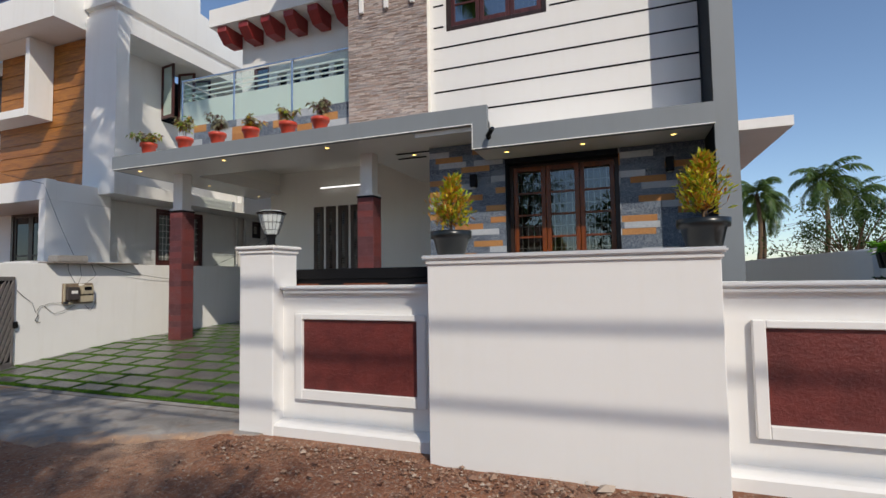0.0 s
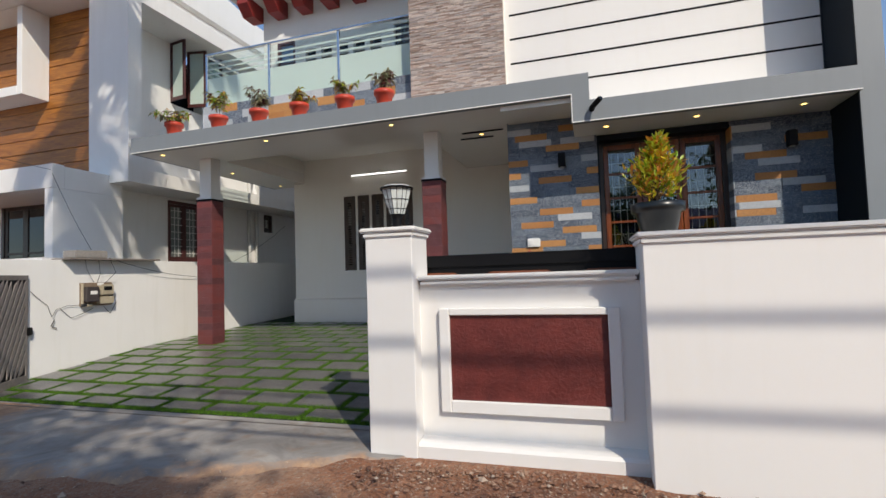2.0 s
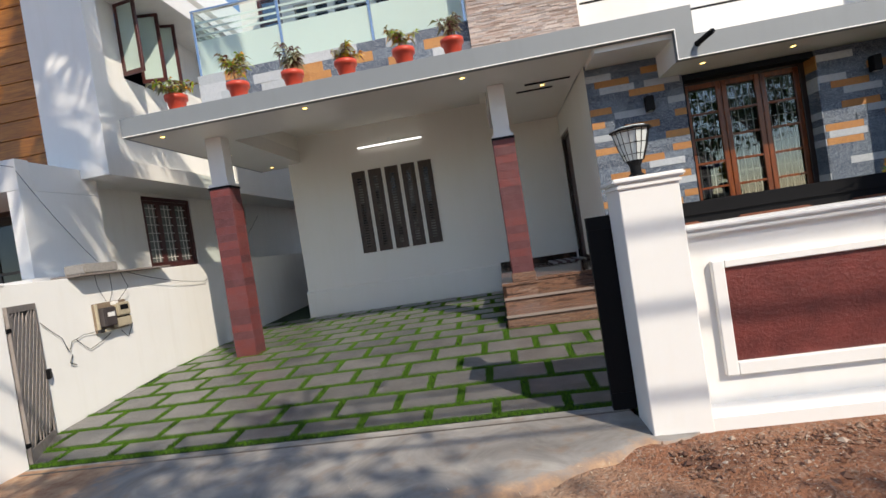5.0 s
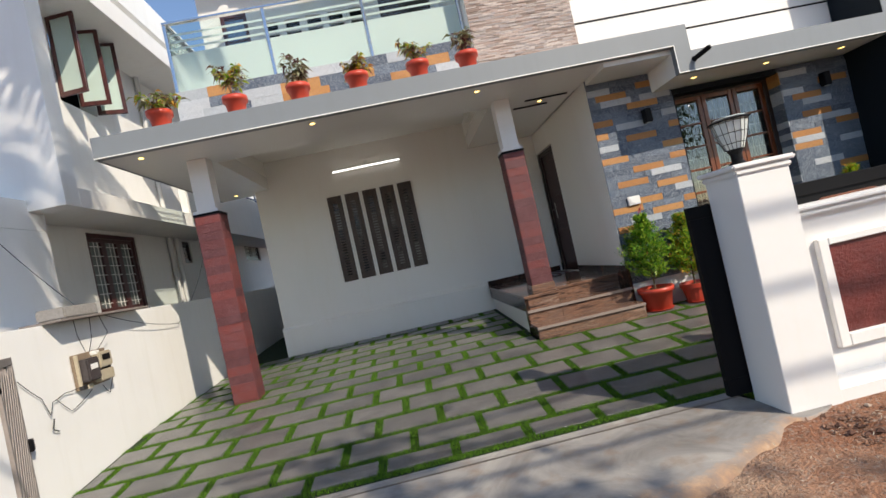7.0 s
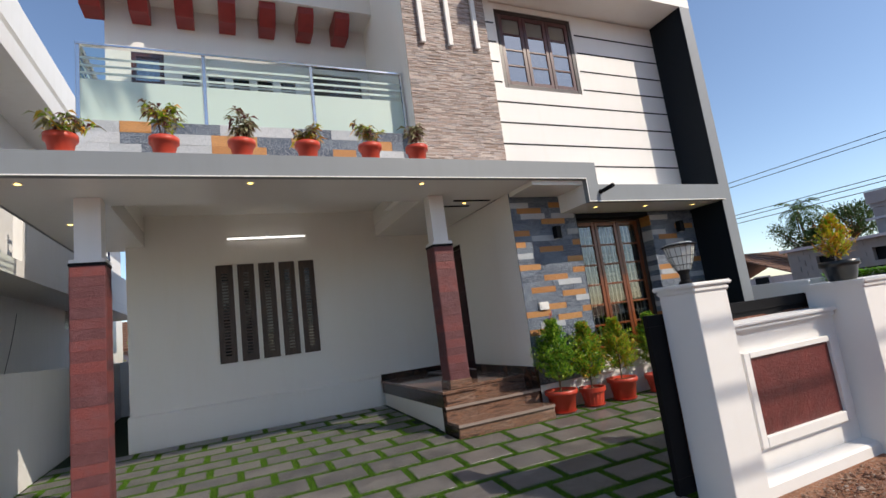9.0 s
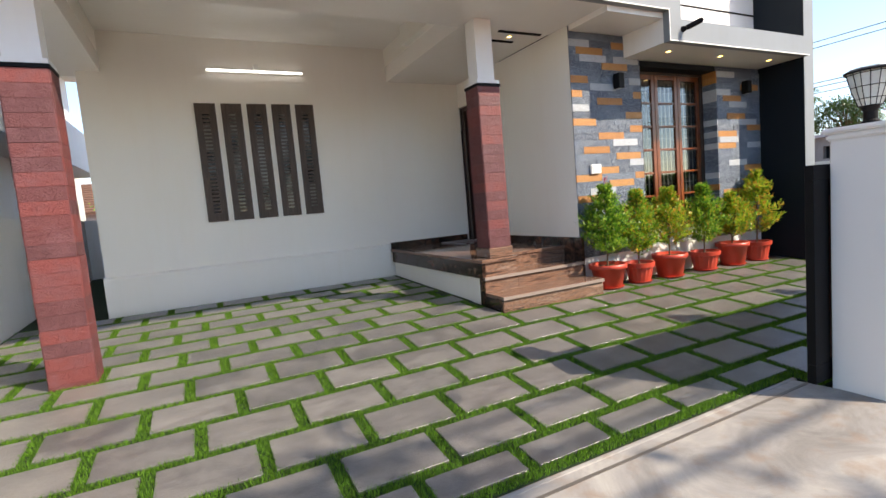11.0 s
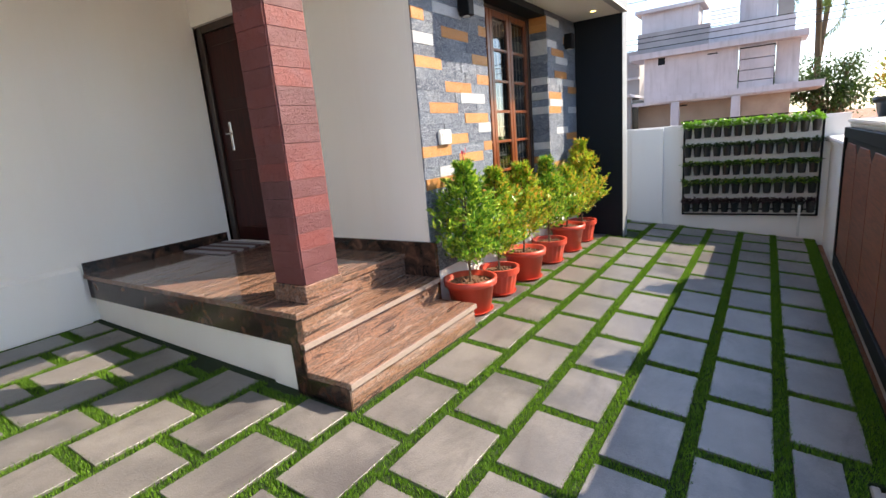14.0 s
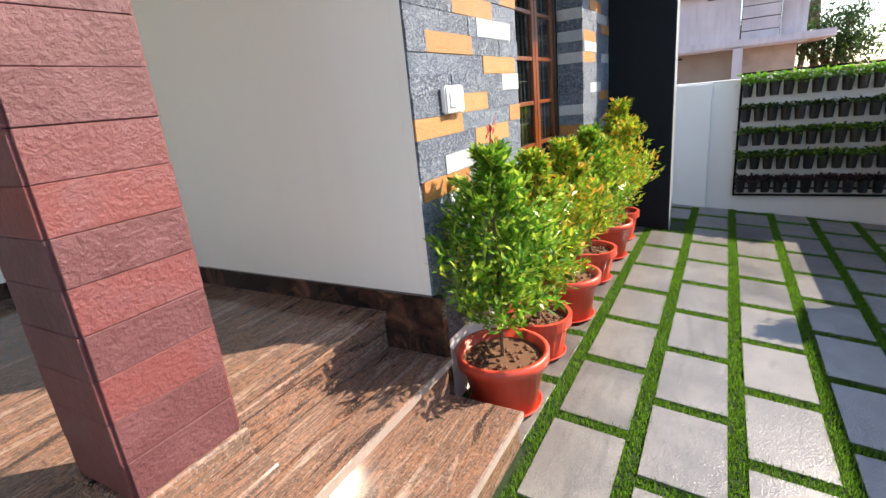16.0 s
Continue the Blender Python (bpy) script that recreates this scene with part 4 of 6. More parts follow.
# terrace wall, window, vents and pergola
TY = 8.43
PX, PY = -8.22, 7.88
VENTS = [-6.85 + 0.352 * k for k in range(5)]
part("terrace_back_wall", wall_holes(-7.81, -3.97, 4.1, 7.30, TY, TY + 0.15, [(-7.50, -7.08, 4.95, 6.20), *[(x, x + 0.235, 5.60, 5.93) for x in VENTS], (-4.95, -4.10, 4.15, 6.10)], "x"), WHITE, None, "white terrace wall with a row of square vents", "structure")
# charcoal sheet stands in for shade beyond the terrace openings
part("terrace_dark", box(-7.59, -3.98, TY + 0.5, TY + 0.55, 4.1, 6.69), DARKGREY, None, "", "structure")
for x in VENTS:
    g = thing("terrace_vent", (x + 0.1175, TY + 0.03, 5.60), "small dark square wall vent with white slats", "vent", "terrace vents")
    part("slat", box(-0.116, 0.116, 0.0, 0.05, 0.15, 0.18), WHITE, g)
    # vent depth is painted dark on this backing
    part("back", box(-0.116, 0.116, 0.07, 0.08, 0.003, 0.327), DARKGREY, g)
tw = thing("terrace_window", (-7.29, TY + 0.02, 4.95), "narrow dark brown terrace window with three panes", "window")
part("window_frame", boxes((-0.208, -0.15, 0, 0.08, 0.002, 1.248), (0.15, 0.208, 0, 0.08, 0.002, 1.248), (-0.15, 0.15, 0, 0.08, 0.002, 0.07), (-0.15, 0.15, 0, 0.08, 1.18, 1.248), w=0.003), MAROONWOOD, tw)
for k in range(3):
    part("pane", box(-0.15, 0.15, 0.03, 0.036, 0.07 + k * 0.37, 0.41 + k * 0.37), PANE_TINTED, tw)
    part("glazing_bar", box(-0.15, 0.15, 0.02, 0.05, 0.41 + k * 0.37, 0.44 + k * 0.37), MAROONWOOD, tw)
td = thing("terrace_door", (-4.525, TY + 0.04, 4.15), "closed dark brown wooden terrace door", "door")
part("leaf", box(-0.42, 0.42, 0, 0.04, 0.0, 1.948, 0.003), DARKWOOD, td)
part("pergola_roof", box(PX, -3.97, PY, TY - 0.002, 6.95, 7.33), WHITE, None, "white projecting roof band", "structure")


def beam(x):
    ob = thing("pergola_beam", (x, TY - 0.004, 6.947), "maroon painted beam end with a slanted face under the white roof band", "beam", "maroon beams")
    d = TY - PY - 0.05
    part("body", prism([(0, 0), (-d, 0), (-d, -0.12), (-d + 0.18, -0.32), (0, -0.32)], 0, -0.12, 0.12, 0.004), REDWOOD, ob)


for k in range(7):
    beam(-7.92 + k * 0.578)
# white sunshade on the east side
part("sunshade_east", prism([(6.68, 3.20), (9.6, 3.20), (9.6, 3.32), (6.68, 3.32)], 0, 1.25, 1.95), SUNSHADE, None, "projecting white concrete sunshade", "structure")


# ---- plants ----
def leaf_mesh(name, pts, dirs, length, width, mat, rng, fold=0.25, curl=0.0):
    """Pointed folded leaves at pts, each along its direction, in one mesh."""
    n = len(pts)
    pts, dirs = np.asarray(pts, float), np.asarray(dirs, float)
    dirs /= np.linalg.norm(dirs, axis=1)[:, None] + 1e-9
    up = rng.normal(0, 0.35, (n, 3)) + (0, 0, 1)
    side = np.cross(dirs, up)
    side /= np.linalg.norm(side, axis=1)[:, None] + 1e-9
    nor = np.cross(side, dirs)
    ln = (length * rng.uniform(0.65, 1.2, n))[:, None]
    wd = (width * rng.uniform(0.7, 1.2, n))[:, None] / 2
    tip = pts + dirs * ln - np.array([0, 0, 1]) * curl * ln
    mid = pts + dirs * ln * 0.5
    v = np.stack([pts, mid + side * wd + nor * wd * fold, tip, mid - side * wd + nor * wd * fold, mid], 1).reshape(-1, 3)
    i = np.arange(n)[:, None] * 5
    f = np.concatenate([i + (0, 4, 1), i + (4, 2, 1), i + (0, 3, 4), i + (4, 3, 2)])
    me = bpy.data.meshes.new(name)
    me.from_pydata(v.tolist(), [], f.tolist())
    me.materials.append(mat)
    return me


def pot(ob, r, h, mat, ribs=False, rim=0.028):
    prof = [(r * 0.70, 0.0), (r * 0.74, 0.01), (r * 0.93, h - 0.06), (r + rim * 0.4, h - 0.055), (r + rim * 0.5, h), (r - 0.008, h), (r - 0.02, h - 0.05)]
    bm = lathe(prof, 36 if ribs else 28)
    if ribs:
        for v in bm.verts:
            if 0.01 < v.co.z < h - 0.056:
                a = math.atan2(v.co.y, v.co.x)
                k = 1 + 0.02 * (1 if int(round(a / (2 * math.pi / 36))) % 2 else -1)
                v.co.x *= k
                v.co.y *= k
    part("pot", bm, mat, ob, "", "", not ribs)
    bm = lathe([(r - 0.03, h - 0.06), (r - 0.021, h - 0.04)], 20)
    for v in bm.verts:
        v.co.z += 0.008 * noise.noise(v.co * 40)
    part("soil", bm, SOIL, ob, "crumbly brown soil")
    rr = random.Random(int(r * 1000))
    bm = bmesh.new()
    for _ in range(60):
        a, q = rr.random() * 6.28, (r - 0.04) * math.sqrt(rr.random())
        bmesh.ops.create_icosphere(bm, subdivisions=1, radius=rr.uniform(0.006, 0.017), matrix=Matrix.Translation((q * math.cos(a), q * math.sin(a), h - 0.037)))
    tagged(part("clod_layer", bm, SOIL, ob, "loose clods of soil"), kind="stuff")


def shrub(x, y, z, r, h, top, width, mats, label, seed, n=1500, saucer=True, mat=None, ribs=False, leaf_len=0.055, group="potted shrubs by the wall", lean=(0.0, 0.0), stem=0.17):
    rng = np.random.default_rng(seed)
    ob = thing("potted_shrub", (x, y, z), label, "plant", group)
    base = 0.0
    if saucer:
        part("saucer", lathe([(r * 0.74, 0), (r * 0.87, 0.024), (r * 0.84, 0.026), (r * 0.72, 0.012)], 24), mat or TERRA, ob)
        base = 0.012
    pot(ob, r, h, mat or TERRA, ribs)
    bm = tube([(0, 0, h - 0.05), (0.01, 0.0, h + (top - h) * 0.4), (lean[0] * 0.6, lean[1] * 0.6, h + (top - h) * 0.85)], 0.011, 7, None, 0.004)
    twigs, pts, dirs = [], [], []
    k = 170
    z0 = h + (top - h) * stem
    for i in range(k):
        t = rng.uniform(0, 1) ** 0.9
        zz = z0 + (top - z0) * t * 0.95
        prof = math.sin(min(1.0, 0.18 + t * 0.9) * math.pi) ** 0.6 if t < 0.95 else 0.3
        prof = max(prof, 0.3) * (1.06 - 0.50 * t)
        a = rng.uniform(0, 2 * math.pi)
        ln = width * prof * rng.uniform(0.55, 1.12)
        s = np.array([lean[0] * t * 0.6, lean[1] * t * 0.6, zz - ln * 0.35])
        e = s + np.array([math.cos(a) * ln, math.sin(a) * ln, ln * rng.uniform(0.35, 0.9)])
        twigs.append((s, e))
        m = max(4, int(n / k))
        for j in range(m):
            q = rng.uniform(0.25, 1.05)
            p = s + (e - s) * q + rng.normal(0, 0.012, 3)
            d = (e - s) / (np.linalg.norm(e - s) + 1e-6) + rng.normal(0, 0.65, 3) + (0, 0, 0.25)
            pts.append(p)
            dirs.append(d)
    for s, e in twigs[:60]:
        tube([s, e], 0.0028, 4, bm, 0.0012)
    part("stem", bm, BARK, ob, "thin brown branching stem")
    order = rng.permutation(len(pts))
    share = np.cumsum([w for _, w in mats])
    share = (share / share[-1] * len(order)).astype(int)
    a = 0
    for (m, _), b in zip(mats, share):
        idx = order[a:b]
        a = b
        if len(idx) < 3:
            continue
        me = leaf_mesh("foliage", [pts[i] for i in idx], [dirs[i] for i in idx], leaf_len, leaf_len * 0.36, m, rng)
        f = new("foliage", me)
        f.parent = ob
        tagged(f, kind="stuff")
    return ob


def gz(x, y):
    return ground_z(x, y) + 0.013


SHRUBS = [
    (-2.42, 6.44, 0.205, 0.29, 1.24, 0.33, [(LEAF, 1)], "tall fresh green potted shrub with one small red shoot", False),
    (-1.90, 6.44, 0.17, 0.25, 1.16, 0.30, [(LEAF, 5), (LEAFY, 3)], "green potted shrub with yellow tips in a ribbed red pot", True),
    (-1.36, 6.43, 0.20, 0.30, 1.14, 0.33, [(LEAF, 3), (LEAFY, 5)], "bushy yellow green potted shrub with orange tips", False),
    (-0.66, 6.44, 0.18, 0.26, 1.16, 0.33, [(LEAF, 6), (LEAFY, 1)], "rounded green potted shrub in a ribbed red pot", True),
    (-0.06, 6.44, 0.20, 0.32, 1.02, 0.32, [(LEAF, 3), (LEAFY, 4)], "low green and yellow potted shrub in a wide red pot", False),
    (0.52, 6.44, 0.17, 0.28, 1.32, 0.36, [(LEAF, 2), (LEAFY, 5)], "leaning bright yellow green potted shrub beside the dark fin", True),
]
for i, (x, y, r, h, top, w, mats, label, ribs) in enumerate(SHRUBS):
    shrub(x, y, gz(x, y), r, h, top, w, mats, label, 40 + i, 5600, True, None, ribs, 0.054)
first = bpy.data.objects["potted_shrub"]
srng = np.random.default_rng(12)
ps = [(0.03 + srng.normal(0, 0.012), srng.normal(0, 0.012), 1.20 + 0.1 * k / 16) for k in range(16)]
part("shoot", tube([(0.0, 0, 1.0), (0.03, 0, 1.30)], 0.003, 4), BARK, first, "thin upright shoot")
red = new("red_tip", leaf_mesh("red_tip", ps, [(srng.normal(0, 0.3), srng.normal(0, 0.3), 1) for _ in ps], 0.05, 0.014, leaf("crimson_leaf", (0.45, 0.02, 0.05), (0.60, 0.05, 0.08)), srng))
red.parent = first
tagged(red, "young crimson leaves", kind="stuff")
for x, y, seed, lab in ((-1.22, 3.50, 60, "orange yellow leaved shrub in a black pot on the wall"), (0.50, 3.50, 61, "yellow leaved shrub with loose side shoots in a black pot")):
    shrub(x, y, 1.652, 0.145, 0.185, 0.60, 0.175, [(LEAFO, 5), (LEAFY, 5)], lab, seed, 1200, False, BLACKPOT, False, 0.055, "black pots on the wall", (0.03, 0.0), 0.12)


def canopy_plant(x, seed, spread, tall, mats, label):
    rng = np.random.default_rng(seed)
    ob = thing("potted_plant", (x, 5.985 + 0.14, 3.70), label, "plant", "pots along the canopy edge")
    pot(ob, 0.125, 0.20, TERRA)
    pts, dirs = [], []
    bm = bmesh.new()
    for i in range(rng.integers(6, 9)):
        a = rng.uniform(0, 6.28)
        ln = tall * rng.uniform(0.9, 1.5)
        out = spread * rng.uniform(0.4, 1.15)
        s = np.array([0, 0, 0.15])
        m = s + np.array([math.cos(a) * out * 0.4, math.sin(a) * out * 0.4, ln * 0.7])
        e = s + np.array([math.cos(a) * out, math.sin(a) * out, ln])
        tube([s, m, e], 0.004, 4, bm, 0.002)
        for j in range(26):
            q = rng.uniform(0.35, 1.05)
            p = s + (m - s) * min(q * 2, 1) if q < 0.5 else m + (e - m) * (q * 2 - 1)
            d = np.array([rng.normal(), rng.normal(), rng.uniform(-0.2, 0.5)])
            pts.append(p)
            dirs.append(d)
    part("stems", bm, BARK, ob)
    idx = rng.permutation(len(pts))
    cut = int(len(idx) * 0.6)
    for m, sel in ((mats[0], idx[:cut]), (mats[1], idx[cut:])):
        f = new("leaves", leaf_mesh("leaves", [pts[i] for i in sel], [dirs[i] for i in sel], 0.115, 0.036, m, rng, 0.3, 0.45))
        f.parent = ob
        tagged(f, kind="stuff")


canopy_plant(-7.74, 70, 0.26, 0.14, (LEAFV, LEAFY), "low sprawling yellow green plant in a red pot on the canopy")
canopy_plant(-6.90, 71, 0.17, 0.30, (LEAFV, LEAFY), "tall purple green plant in a red pot on the canopy")
canopy_plant(-6.18, 72, 0.17, 0.24, (LEAFV, LEAFV), "dark green leafy plant in a red pot on the canopy")
canopy_plant(-5.50, 73, 0.19, 0.15, (LEAFV, LEAFO), "purple leaved low plant in a red pot on the canopy")
canopy_plant(-4.78, 74, 0.17, 0.24, (LEAFV, LEAFY), "pale green leafy plant in a red pot on the canopy")
canopy_plant(-4.19, 75, 0.12, 0.24, (LEAFV, LEAFV), "small dark leaved plant in a red pot on the canopy")


# ---- gate and gate lamps ----
def gate():
    ob = thing("sliding_gate", (-3.38, 3.826, 0.20), "black sliding gate with carved brown boards, open behind the wall", "gate")
    ln = 3.78
    part("top_rail", box(0, ln, -0.025, 0.025, 1.29, 1.38, 0.003), BLACK, ob)
    part("bottom_rail", box(0, ln, -0.025, 0.025, 0.02, 0.14, 0.003), BLACK, ob)
    part("end_stile", box(0, 0.17, -0.025, 0.025, 0.14, 1.29, 0.003), BLACK, ob)
    part("end_stile", box(ln - 0.08, ln, -0.025, 0.025, 0.14, 1.29, 0.003), BLACK, ob)
    n = 5
    w = (ln - 0.25) / n
    for i in range(n):
        x0 = 0.17 + i * w
        part("board", prism([(x0 + 0.01, 0.15), (x0 + w - 0.01, 0.15), (x0 + w - 0.01, 1.16), (x0 + w - 0.14, 1.245), (x0 + 0.14, 1.245), (x0 + 0.01, 1.16)], 1, -0.012, 0.012, 0.003), GATEWOOD, ob, "carved red brown board")
        part("back_plate", box(x0, x0 + w, -0.004, 0.004, 0.14, 1.29), BLACK, ob)
    for x in (0.4, ln - 0.4):
        part("wheel", lathe([(0.03, -0.012), (0.035, 0), (0.03, 0.012)], 16), STEEL, ob)
        ob.children[-1].matrix_local = pose(x, 0, 0.012, 90, 0, 0)


gate()


def gate_lamp(x, y, z, label):
    ob = thing("gate_lamp", (x, y, z), label, "lamp", "gate post lamps")
    part("foot", lathe([(0.055, 0), (0.05, 0.02), (0.035, 0.035), (0.035, 0.08), (0.05, 0.11), (0.06, 0.115)], 20), BLACK, ob, "black lamp foot")
    part("shade", lathe([(0.058, 0.115), (0.09, 0.20), (0.118, 0.31), (0.10, 0.335)], 8), LAMPGLASS, ob, "milky faceted glass shade")
    for i in range(16):
        a = 2 * math.pi * i / 16
        k = 1.0 if i % 2 == 0 else 0.93
        part("cage_wire", tube([(math.cos(a) * r * k, math.sin(a) * r * k, zz) for r, zz in ((0.061, 0.115), (0.093, 0.20), (0.121, 0.31))], 0.0022, 4), BLACK, ob, "thin black upright wire")
    for r, zz in ((0.076, 0.155), (0.10, 0.225), (0.119, 0.30)):
        part("cage_ring", tube([(math.cos(2 * math.pi * i / 8) * r, math.sin(2 * math.pi * i / 8) * r, zz) for i in range(9)], 0.0022, 4), BLACK, ob, "thin black wire ring")
    part("lid", lathe([(0.135, 0.308), (0.137, 0.316), (0.09, 0.335), (0.02, 0.345)], 8), BLACK, ob, "black lamp lid")


gate_lamp(-3.04, 3.66, 1.79, "black wire and milky glass lamp on the east gate post")
gate_lamp(-8.49, 3.90, 1.80, "black wire and milky glass lamp on the west gate post")

# ---- west neighbour ----
nb = "structure"
NX = -10.0
part("neighbour_side_wall", wall_holes(6.82, 22, -0.1, 6.62, NX - 0.25, NX, [(8.13, 9.48, 1.84, 3.15), (11.22, 11.6, 2.68, 3.16), (15.2, 16.6, 2.78, 3.34), (18.6, 19.4, 1.0, 3.2), (8.22, 9.1, 5.22, 6.55)], "y"), NEIGH, None, "weathered white neighbouring house wall", nb)
part("neighbour_pier", box(-10.1, -9.18, 6.55, 6.82, 3.2, 6.86, 0.004), NEIGH, None, "", nb)
part("neighbour_lower_slab", box(NX + 0.002, -9.18, 6.82, 20.0, 3.20, 3.45, 0.004), NEIGH, None, "", nb)
part("neighbour_parapet_band", box(-9.30, -9.18, 9.9, 20.0, 3.45, 4.25, 0.004), NEIGH, None, "", nb)
part("neighbour_upper_slab", box(NX + 0.002, -9.18, 6.82, 22.0, 6.50, 6.86, 0.004), NEIGH, None, "", nb)
part("neighbour_front_wall", wall_holes(-16, -10.1, 3.45, 6.62, 6.82, 7.0, [(-14.2, -12.6, 4.9, 6.3)], "x"), NEIGH, None, "", nb)
part("neighbour_top_slab", box(-16, -10.1, 5.95, 6.81, 6.62, 7.22, 0.004), NEIGH, None, "white projecting roof slab", nb)
part("neighbour_recess", box(-10.6, -9.34, 6.60, 22, 6.861, 7.02), SUNSHADE, None, "", nb)
part("neighbour_roof_wall", prism([(6.5, 7.021), (22, 7.021), (22, 7.5), (9.9, 7.62), (8.56, 7.82), (8.55, 8.22), (6.5, 8.25)], 0, -10.7, -9.2), NEIGH, None, "tall white roof wall with a stepped top", nb)
part("neighbour_roof_coping", box(-10.72, -9.17, 6.48, 8.57, 8.25, 8.31), NEIGH, None, "", nb)
part("neighbour_corner", box(-10.7, -10.1, 6.02, 6.5, 7.22, 8.25), NEIGH, None, "", nb)
part("neighbour_box_window", frame_ring(-13.6, -11.39, 4.95, 6.61, -13.45, -11.52, 5.12, 6.60, 6.28, 6.75), NEIGH, None, "projecting white window surround", nb)
part("neighbour_porch", box(-16, -9.62, 5.62, 5.80, 2.98, 3.36, 0.004), NEIGH, None, "", nb)
part("neighbour_porch_inner_door", box(-10.14, -9.81, 6.62, 6.66, 0.9, 2.97), DARKWOOD, None, "", nb)
part("neighbour_porch_roof", box(-16, -9.622, 5.801, 6.81, 2.98, 3.34, 0.004), NEIGH, None, "", nb)
part("neighbour_porch_side", box(-9.80, -9.622, 5.625, 6.81, -0.1, 2.978, 0.004), NEIGH, None, "", nb)
part("neighbour_porch_back", wall_holes(-16, -9.80, -0.1, 3.17, 6.70, 6.81, [(-12.6, -10.2, 1.1, 3.05)], "x"), NEIGH, None, "", nb)
part("neighbour_sill_slab", box(-10.0, -9.20, 5.2, 6.6, 1.80, 1.86), SUNSHADE, None, "", nb)


def cladding_planks():
    back = part("plank_wall", box(-13.2, -10.12, 6.78, 6.815, 3.46, 6.61), PLANK, None, "orange brown horizontal wooden plank cladding", nb)
    h = 0.27
    z = 3.46
    k = 0
    while z < 6.6:
        hh = min(h, 6.61 - z)
        p = part("plank", box(-13.2, -10.125, 6.755, 6.779, z + 0.006, z + hh - 0.006, 0.005), PLANK, back)
        z += h
        k += 1
    part("plank_trim", box(-10.12, -10.10, 6.75, 6.815, 3.46, 6.61), NEIGH, None, "", nb)


cladding_planks()


MISTED = plain("misted_window_glass", (0.20, 0.22, 0.21), 0.12, 0, 0.5, 4, 0.0)


def side_window(y0, y1, z0, z1, leaves, mat, label):
    """A barred window in the neighbour's side wall, facing east."""
    ob = thing("barred_window", (NX - 0.08, (y0 + y1) / 2, z0), label, "window")
    w, h = y1 - y0, z1 - z0
    hw = w / 2
    part("window_frame", boxes((-0.05, 0.05, -hw, -hw + 0.07, 0, h), (-0.05, 0.05, hw - 0.07, hw, 0, h), (-0.05, 0.05, -hw + 0.07, hw - 0.07, 0, 0.07), (-0.05, 0.05, -hw + 0.07, hw - 0.07, h - 0.07, h), w=0.003), mat, ob)
    lw = (w - 0.14) / leaves
    for i in range(leaves):
        a = -hw + 0.07 + i * lw
        sash = part("sash", boxes((-0.03, 0.02, a, a + 0.06, 0.07, h - 0.07), (-0.03, 0.02, a + lw - 0.06, a + lw, 0.07, h - 0.07), (-0.03, 0.02, a + 0.06, a + lw - 0.06, 0.07, 0.13), (-0.03, 0.02, a + 0.06, a + lw - 0.06, h - 0.13, h - 0.07)), mat, ob)
        part("pane", box(-0.015, -0.009, a + 0.06, a + lw - 0.06, 0.13, h - 0.13), MISTED, sash)
        bm = bmesh.new()
        for k in range(7):
            z = 0.13 + (h - 0.26) * (k + 0.5) / 7
            add_box(bm, 0.022, 0.030, a + 0.06, a + lw - 0.06, z - 0.005, z + 0.005)
        for k in range(2):
            y = a + 0.06 + (lw - 0.12) * (k + 1) / 3
            add_box(bm, 0.022, 0.030, y - 0.004, y + 0.004, 0.13, h - 0.13)
        part("bars", bm, PLASTIC, sash, "white steel window bars")
    return ob


side_window(8.13, 9.48, 1.84, 3.15, 3, MAROONWOOD, "dark brown three leaf barred window in the white neighbouring wall")
side_window(11.22, 11.6, 2.68, 3.16, 1, DARKWOOD, "small dark bathroom window in the white neighbouring wall")
side_window(15.2, 16.6, 2.78, 3.34, 2, DARKWOOD, "low dark window far down the neighbouring wall")


def shutter(y, z0, z1, ang, w, label):
    ob = thing("open_shutter", (NX + 0.02, y, z0), label, "shutter", "open upper shutters")
    h = z1 - z0
    part("shutter_frame", boxes((0, w, -0.02, 0.02, 0, 0.07), (0, w, -0.02, 0.02, h - 0.07, h), (0, 0.06, -0.02, 0.02, 0.07, h - 0.07), (w - 0.06, w, -0.02, 0.02, 0.07, h - 0.07), w=0.003), MAROONWOOD, ob)
    part("pane", box(0.06, w - 0.06, -0.004, 0.004, 0.07, h - 0.07), FROSTED, ob, "pale frosted pane")
    ob.rotation_euler = (0, 0, radians(ang))


shutter(8.22, 5.25, 6.52, -8, 0.44, "open dark framed window shutter with a frosted pane")
shutter(8.66, 5.25, 6.52, 12, 0.44, "open dark framed middle shutter with a frosted pane")
shutter(9.10, 5.25, 6.52, 18, 0.44, "open dark framed far shutter with a frosted pane")
# charcoal sheet painted as the unlit rooms behind the neighbour's windows
part("neighbour_dark_room", boxes((-10.6, -10.5, 7.2, 21, 0, 6.5)), DARKGREY, None, "", nb)


